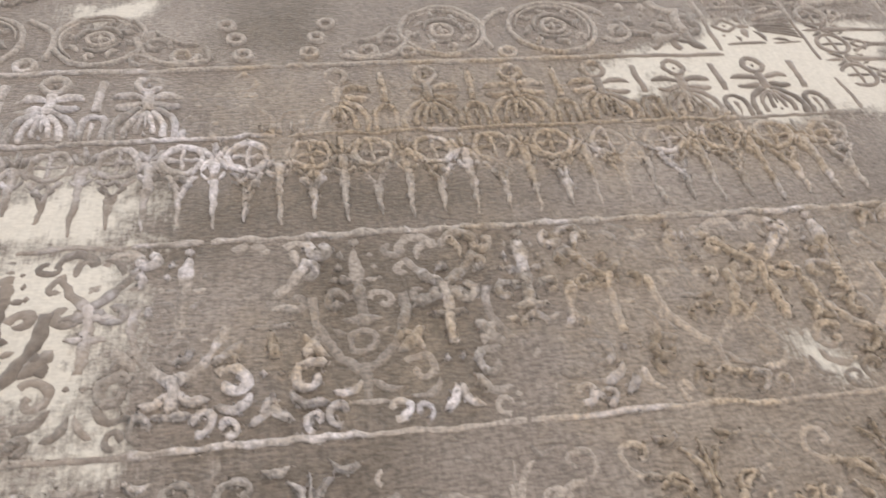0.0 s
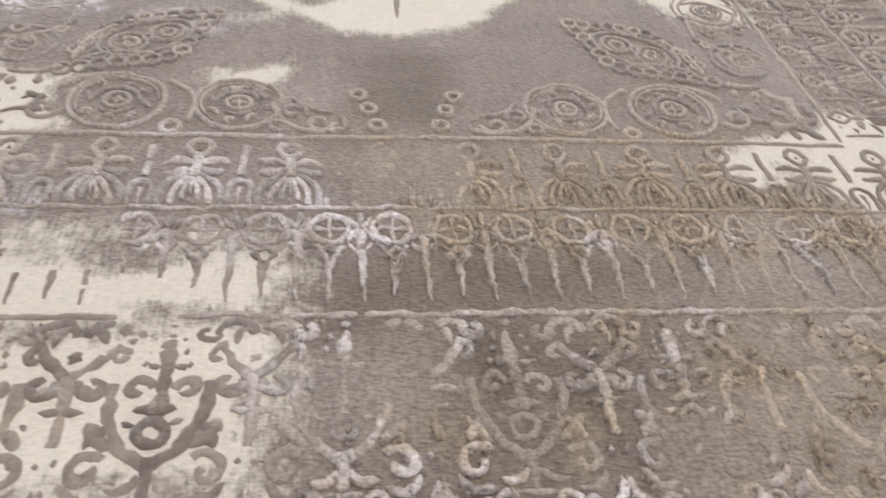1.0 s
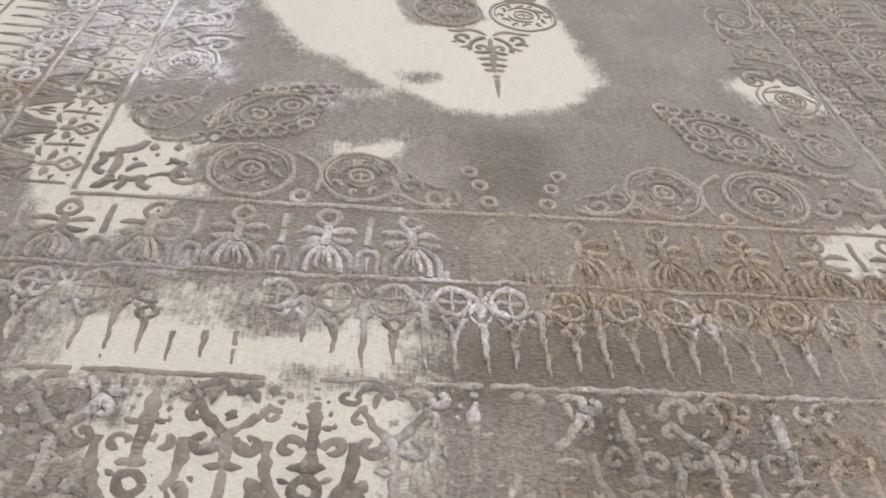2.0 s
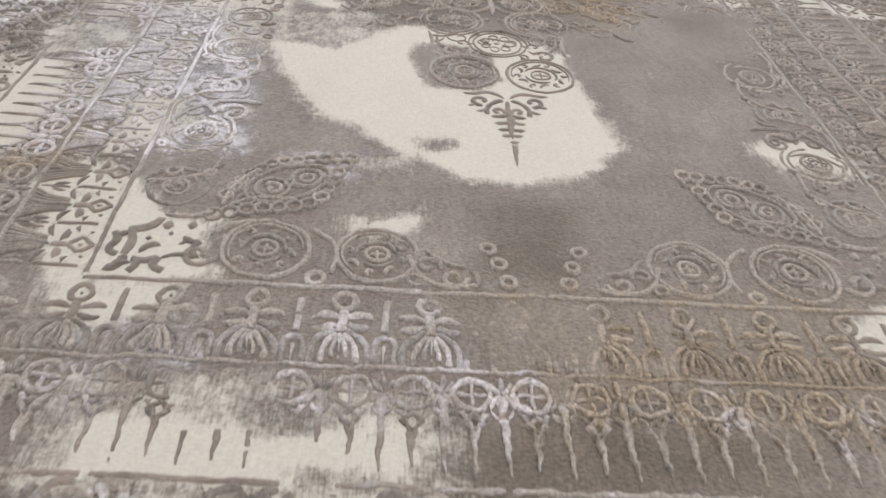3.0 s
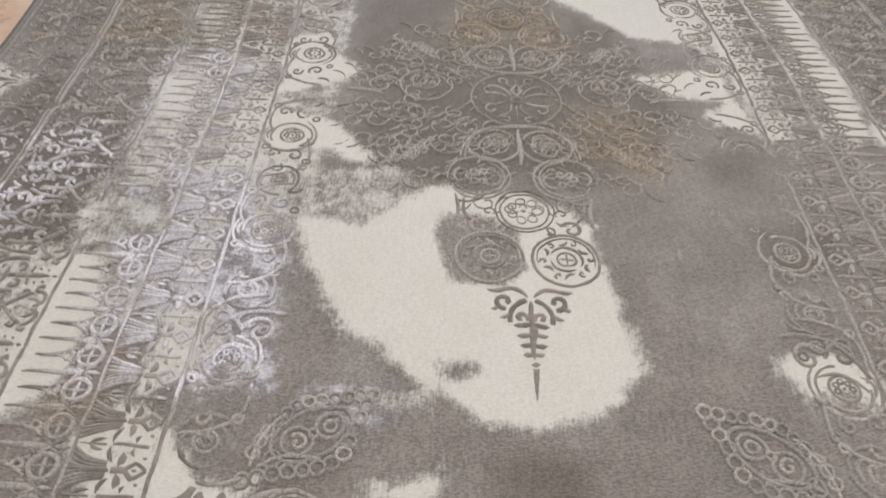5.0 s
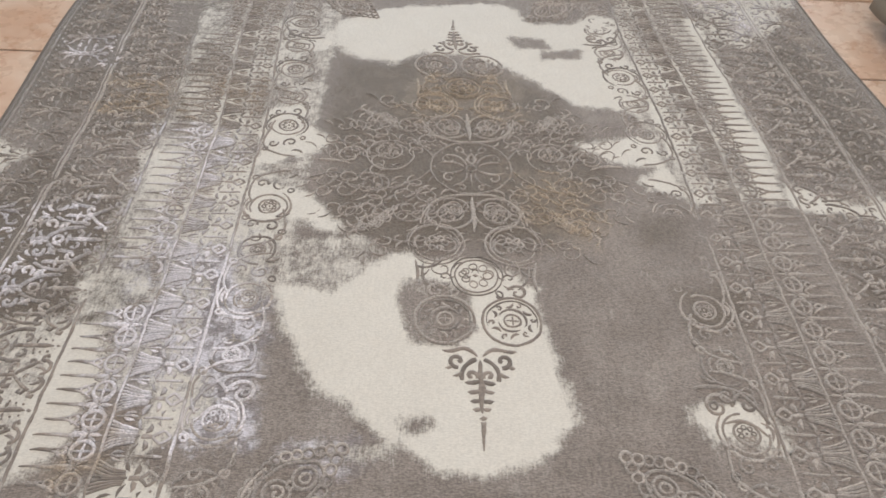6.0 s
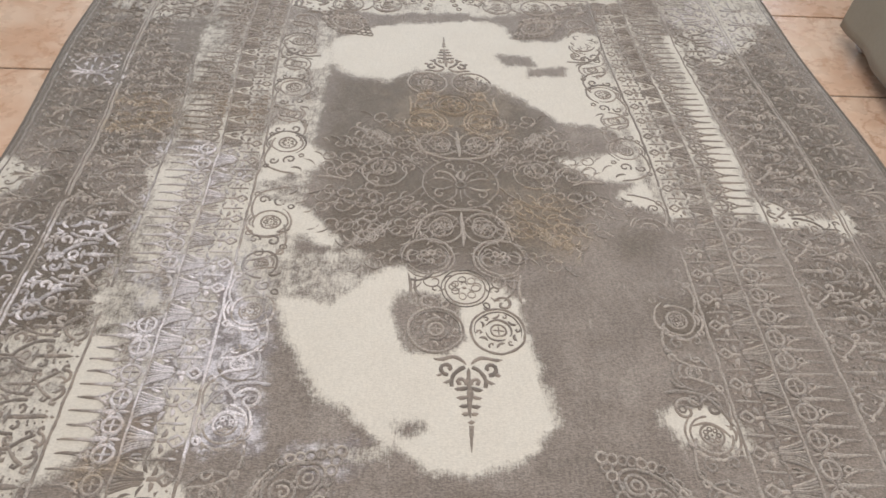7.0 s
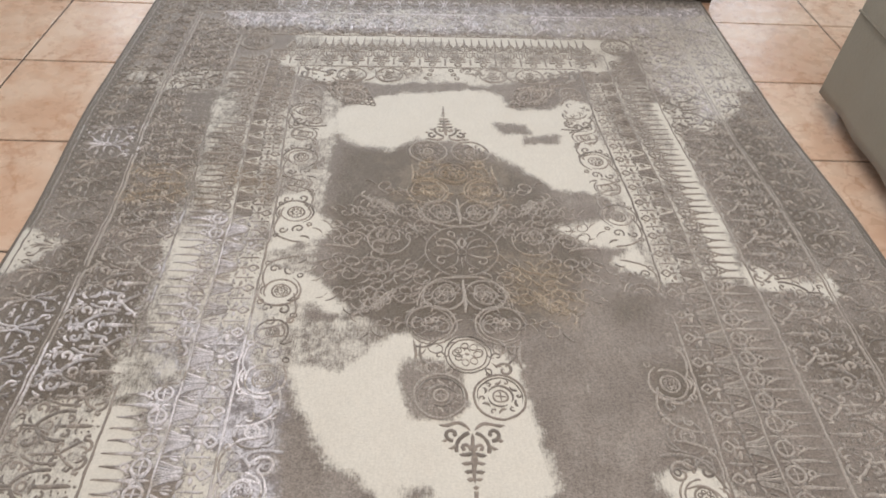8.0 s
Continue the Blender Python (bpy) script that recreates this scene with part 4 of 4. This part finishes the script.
for fx in (-1, 1):
    ornament("flower_motif", flower_motif(.024), mid(.166, .047, fx), "", 0.004, -.2, M)
    ornament("vine_motif", [(arc(.165, .035, .048, -200, 120), .0028, 0), (bend((.075, .02), (.215, .05), .35), .0028, 0), (volute(.245, .03, .035, 190, -420), .0028, 0), (bend((.08, -.01), (.27, -.05), -.22), .0028, 0),
             (volute(.20, -.06, .03, 90, 400), .0028, 0), (bend((.24, .0), (.31, .012), .1), .004, 1), (bend((.26, -.03), (.32, -.045), .1), .0034, 1)], mid(0, 0, fx), "", 0.004, -.1, M)
    for fy in (-1, 1):
        ornament("flower_motif", flower_motif(.024), mid(.043, .139, fx, fy), "", 0.004, -.2, M)
        ornament("vine_motif", [(arc(.044, .139, .043, -150, 200), .0034, 0), (bend((.0, .085), (.10, .17), -.25), .0028, 0), (volute(.125, .135, .034, 150, -430), .0028, 0), (volute(.10, .215, .028, 280, 400), .0028, 0),
                 (bend((.06, .19), (.17, .205), .2), .0028, 0)], mid(0, 0, fx, fy), "", 0.004, -.1, M)
        ornament("leaf_spray", [(bend((.150, .12), (.235, .195), .15), .003, 0)] + [(bend((.16 + .014 * i, .135 + .012 * i), (.172 + .016 * i, .115 + .012 * i), .2), .0036, 1) for i in range(6)]
                 + [(bend((.16 + .014 * i, .135 + .012 * i), (.150 + .014 * i, .158 + .012 * i), -.2), .0036, 1) for i in range(6)], mid(0, 0, fx, fy), "golden-brown raised leaf spray", 0.003, .05, M)
        ornament("rosette_motif", [(arc(0, 0, .051, 40, 380), .0024, 1), (arc(0, 0, .042, 20, 250), .0018, 1)] + [(ring(.014 * math.cos(q), .014 * math.sin(q), .0058), .0022, 0) for q in (0, 1.05, 2.1, 3.14, 4.2, 5.24)] + [(bend((-.030, -.018), (-.018, .026), .3), .0030, 1), (bend((.028, -.022), (.032, .016), -.3), .0028, 1)], mid(.070, .222, fx, fy), "", 0.004, -.1, M)
        ornament("rosette_motif", rosette_motif(.049, 12), mid(.0555, .3965, fx, fy), "taupe raised round rosette of the pendant", 0.004, -.3, M)
        tree = [(bend((.030, .452), (.060, .458), .15), .0040, 1), (bend((.004, .470), (.046, .462), -.25), .0046, 1), (volute(.036, .478, .014, 100, -340), .0046, 0), (bend((.006, .474), (.028, .516), -.18), .0044, 0), (bend((.044, .486), (.056, .492), .2), .0040, 1), (bend((.026, .496), (.044, .508), .2), .0044, 1),
                (volute(.013, .506, .0095, 150, 340), .0042, 0), (bend((.0, .514), (.024, .520), .12), .0050, 1), (bend((.0, .532), (.021, .536), .12), .0048, 1), (bend((.0, .548), (.018, .551), .1), .0046, 1), (bend((.0, .562), (.014, .564), .1), .0044, 1)]
        ornament("pendant_scroll", tree, mid(0, 0, fx, fy), "", 0.004, -.4, M)
        ornament("pendant_leaf", [(bend((.108, .262), (.104, .335), .06), .0036, 1), (bend((.092, .270), (.070, .330), -.15), .0034, 1), (bend((.060, .262), (.104, .278), .2), .0028, 0)], mid(0, 0, fx, fy), "", 0.004, -.3, M)
        ornament("pendant_curl", [(volute(.070, .336, .018, 200, 400), .0034, 0)], mid(0, 0, fx, fy), "", 0.004, -.3, M)
curls = random.Random(12)
for q in range(44):
    a, r = curls.uniform(0.05, 1.52), math.sqrt(curls.uniform(0.12, 1))
    cx, cy, rr, a0, turn = .31 * r * math.cos(a), .30 * r * math.sin(a), curls.uniform(.013, .026), curls.uniform(0, 360), curls.choice((-1, 1)) * curls.uniform(280, 420)
    for fx in (-1, 1):
        for fy in (-1, 1):
            ornament("vine_curl", [(volute(cx, cy, rr, a0, turn), .0026, 0), (bend((cx + rr, cy), (cx + rr * 2.1, cy + rr * .9), .2), .0030, 1), (bend((cx - rr, cy), (cx - rr * 1.9, cy - rr * .8), .2), .0030, 1)], mid(0, 0, fx, fy), "", 0.0036, .02, 0.0055)
for fy in (-1, 1):
    for y0, y1, w, t in ((.475, .572, .0058, 1), (.577, .586, .0075, 1), (.588, .634, .0052, 2), (.09, .19, .0052, 1)):
        ornament("pendant_stem", [(line((0, y0), (0, y1)), w, t)], mid(0, 0, 1, fy), "", 0.004, -.3, M)
    ornament("flower_motif", flower_motif(.038) + [(ring(0, 0, .0455), .0026, 0)] + mirror([(volute(.056, .004, .010, 180, 330), .0030, 0), (bend((.046, .020), (.066, .030), .2), .0034, 1), (volute(.036, .046, .011, 250, 330), .0036, 0), (bend((.030, .034), (.052, .052), .2), .0036, 1)]), mid(0, .297, 1, fy), "", 0.004, -.3, M)


# ---- the armchair in its loose cover ----
def skirt_panel(x0, y0, x1, y1, z0, z1, flare, folds, seed):
    """A hanging cloth panel with soft folds, closed with thickness."""
    rnd = random.Random(seed)
    phase = [rnd.uniform(0, 6.3) for _ in range(4)]
    n, m, th = 60, 14, 0.006
    d = Vector((x1 - x0, y1 - y0, 0)).normalized()
    out = Vector((d.y, -d.x, 0))
    bm = bmesh.new()
    grids = []
    for layer in (0, 1):
        g = []
        for j in range(m + 1):
            t = j / m
            row = []
            for i in range(n + 1):
                s = i / n
                wave = folds * (1 - t) * (math.sin(s * 19 + phase[0]) * .5 + math.sin(s * 43 + phase[1]) * .22 + math.sin(s * 7 + phase[2]) * .6)
                p = Vector((x0 + (x1 - x0) * s, y0 + (y1 - y0) * s, z0 + (z1 - z0) * t + (0.004 * math.sin(s * 25 + phase[3]) if j == 0 else 0)))
                row.append(bm.verts.new(p + out * (flare * (1 - t) + wave - th * layer)))
            g.append(row)
        grids.append(g)
    for layer, g in enumerate(grids):
        for j in range(m):
            for i in range(n):
                f = (g[j][i], g[j][i + 1], g[j + 1][i + 1], g[j + 1][i])
                bm.faces.new(f if layer == 0 else f[::-1])
    for i in range(n):
        bm.faces.new((grids[0][0][i + 1], grids[0][0][i], grids[1][0][i], grids[1][0][i + 1]))
    for f in bm.faces:
        f.smooth = True
    return bm


armchair = tagged(new("armchair"), "armchair in a loose beige linen slipcover beside the rug", "armchair")
AX, AY0, AY1 = 1.135, 1.62, 2.515
part("seat_base", box((AX + .03, AY0 + .03, .09), (AX + .90, AY1 - .03, .40), .02), LINEN, armchair)
part("skirt", skirt_panel(AX, AY1, AX, AY0, .05, .42, .02, .004, 3), LINEN, armchair, "hanging linen skirt with soft folds")
part("skirt", skirt_panel(AX + .93, AY1, AX, AY1, .05, .42, .02, .005, 5), LINEN, armchair, "hanging linen skirt with soft folds")
part("skirt", skirt_panel(AX, AY0, AX + .93, AY0, .05, .42, .02, .005, 8), LINEN, armchair, "hanging linen skirt with soft folds")
part("seat_cushion", box((AX - .01, AY0 + .16, .405), (AX + .70, AY1 - .16, .53), .05, 4), LINEN, armchair)
part("arm", box((AX - .005, AY1 - .155, .405), (AX + .88, AY1 + .005, .63), .06, 4), LINEN, armchair)
part("arm", box((AX - .005, AY0 - .005, .405), (AX + .88, AY0 + .155, .63), .06, 4), LINEN, armchair)
part("backrest", box((AX + .705, AY0 + .16, .405), (AX + .93, AY1 - .16, .90), .06, 4), LINEN, armchair)
part("piping", box((AX - .013, AY0, .299), (AX - .003, AY1 + .004, .305), .002), PIPING, armchair)
for lx in (AX + .05, AX + .80):
    for ly in (AY0 + .05, AY1 - .05):
        part("leg", box((lx - .02, ly - .02, 0), (lx + .02, ly + .02, .09), .004), CHROME, armchair, "short steel leg")

armchair.matrix_world = Matrix.Translation((1.102, 2.551, 0)) @ pose(0, 0, 0, 0, 0, -3.2) @ Matrix.Translation((-1.115, -2.53, 0))

# a low dark cabinet past the rug's far end
cabinet = tagged(new("cabinet"), "low dark wooden cabinet past the rug's far edge", "cabinet")
part("plinth", box((.36, 3.262, 0), (1.0, 3.66, .06), .003), WOOD, cabinet)
part("body", box((.34, 3.255, .06), (1.01, 3.68, .46), .006), WOOD, cabinet)
for i in range(2):
    d = part("door", box((.345 + .332 * i, 3.238, .03), (.673 + .332 * i, 3.254, .445), .003), WOOD, cabinet)
    part("handle", box((.650 + .04 * i, 3.228, .22), (.660 + .04 * i, 3.2378, .32), .003), PIPING, d)

# ---- floor tiles ----
tile_bm = box((0.0035, 0.0035, -0.01), (TX - 0.0035, TY - 0.0035, 0.0), 0.0016, 1)
tile_mesh = bpy.data.meshes.new("tile")
tile_bm.to_mesh(tile_mesh)
tile_bm.free()
tile_mesh.materials.append(TILE)
for i in range(-4, 11):
    for j in range(-12, 6):
        x, y = TX0 + i * TX, TY0 + j * TY
        if X0 < x and x + TX < X1 and Y0 < y and y + TY < Y1:
            t = new("tile", tile_mesh)
            t.parent = floor
            t.location = (x, y, 0)
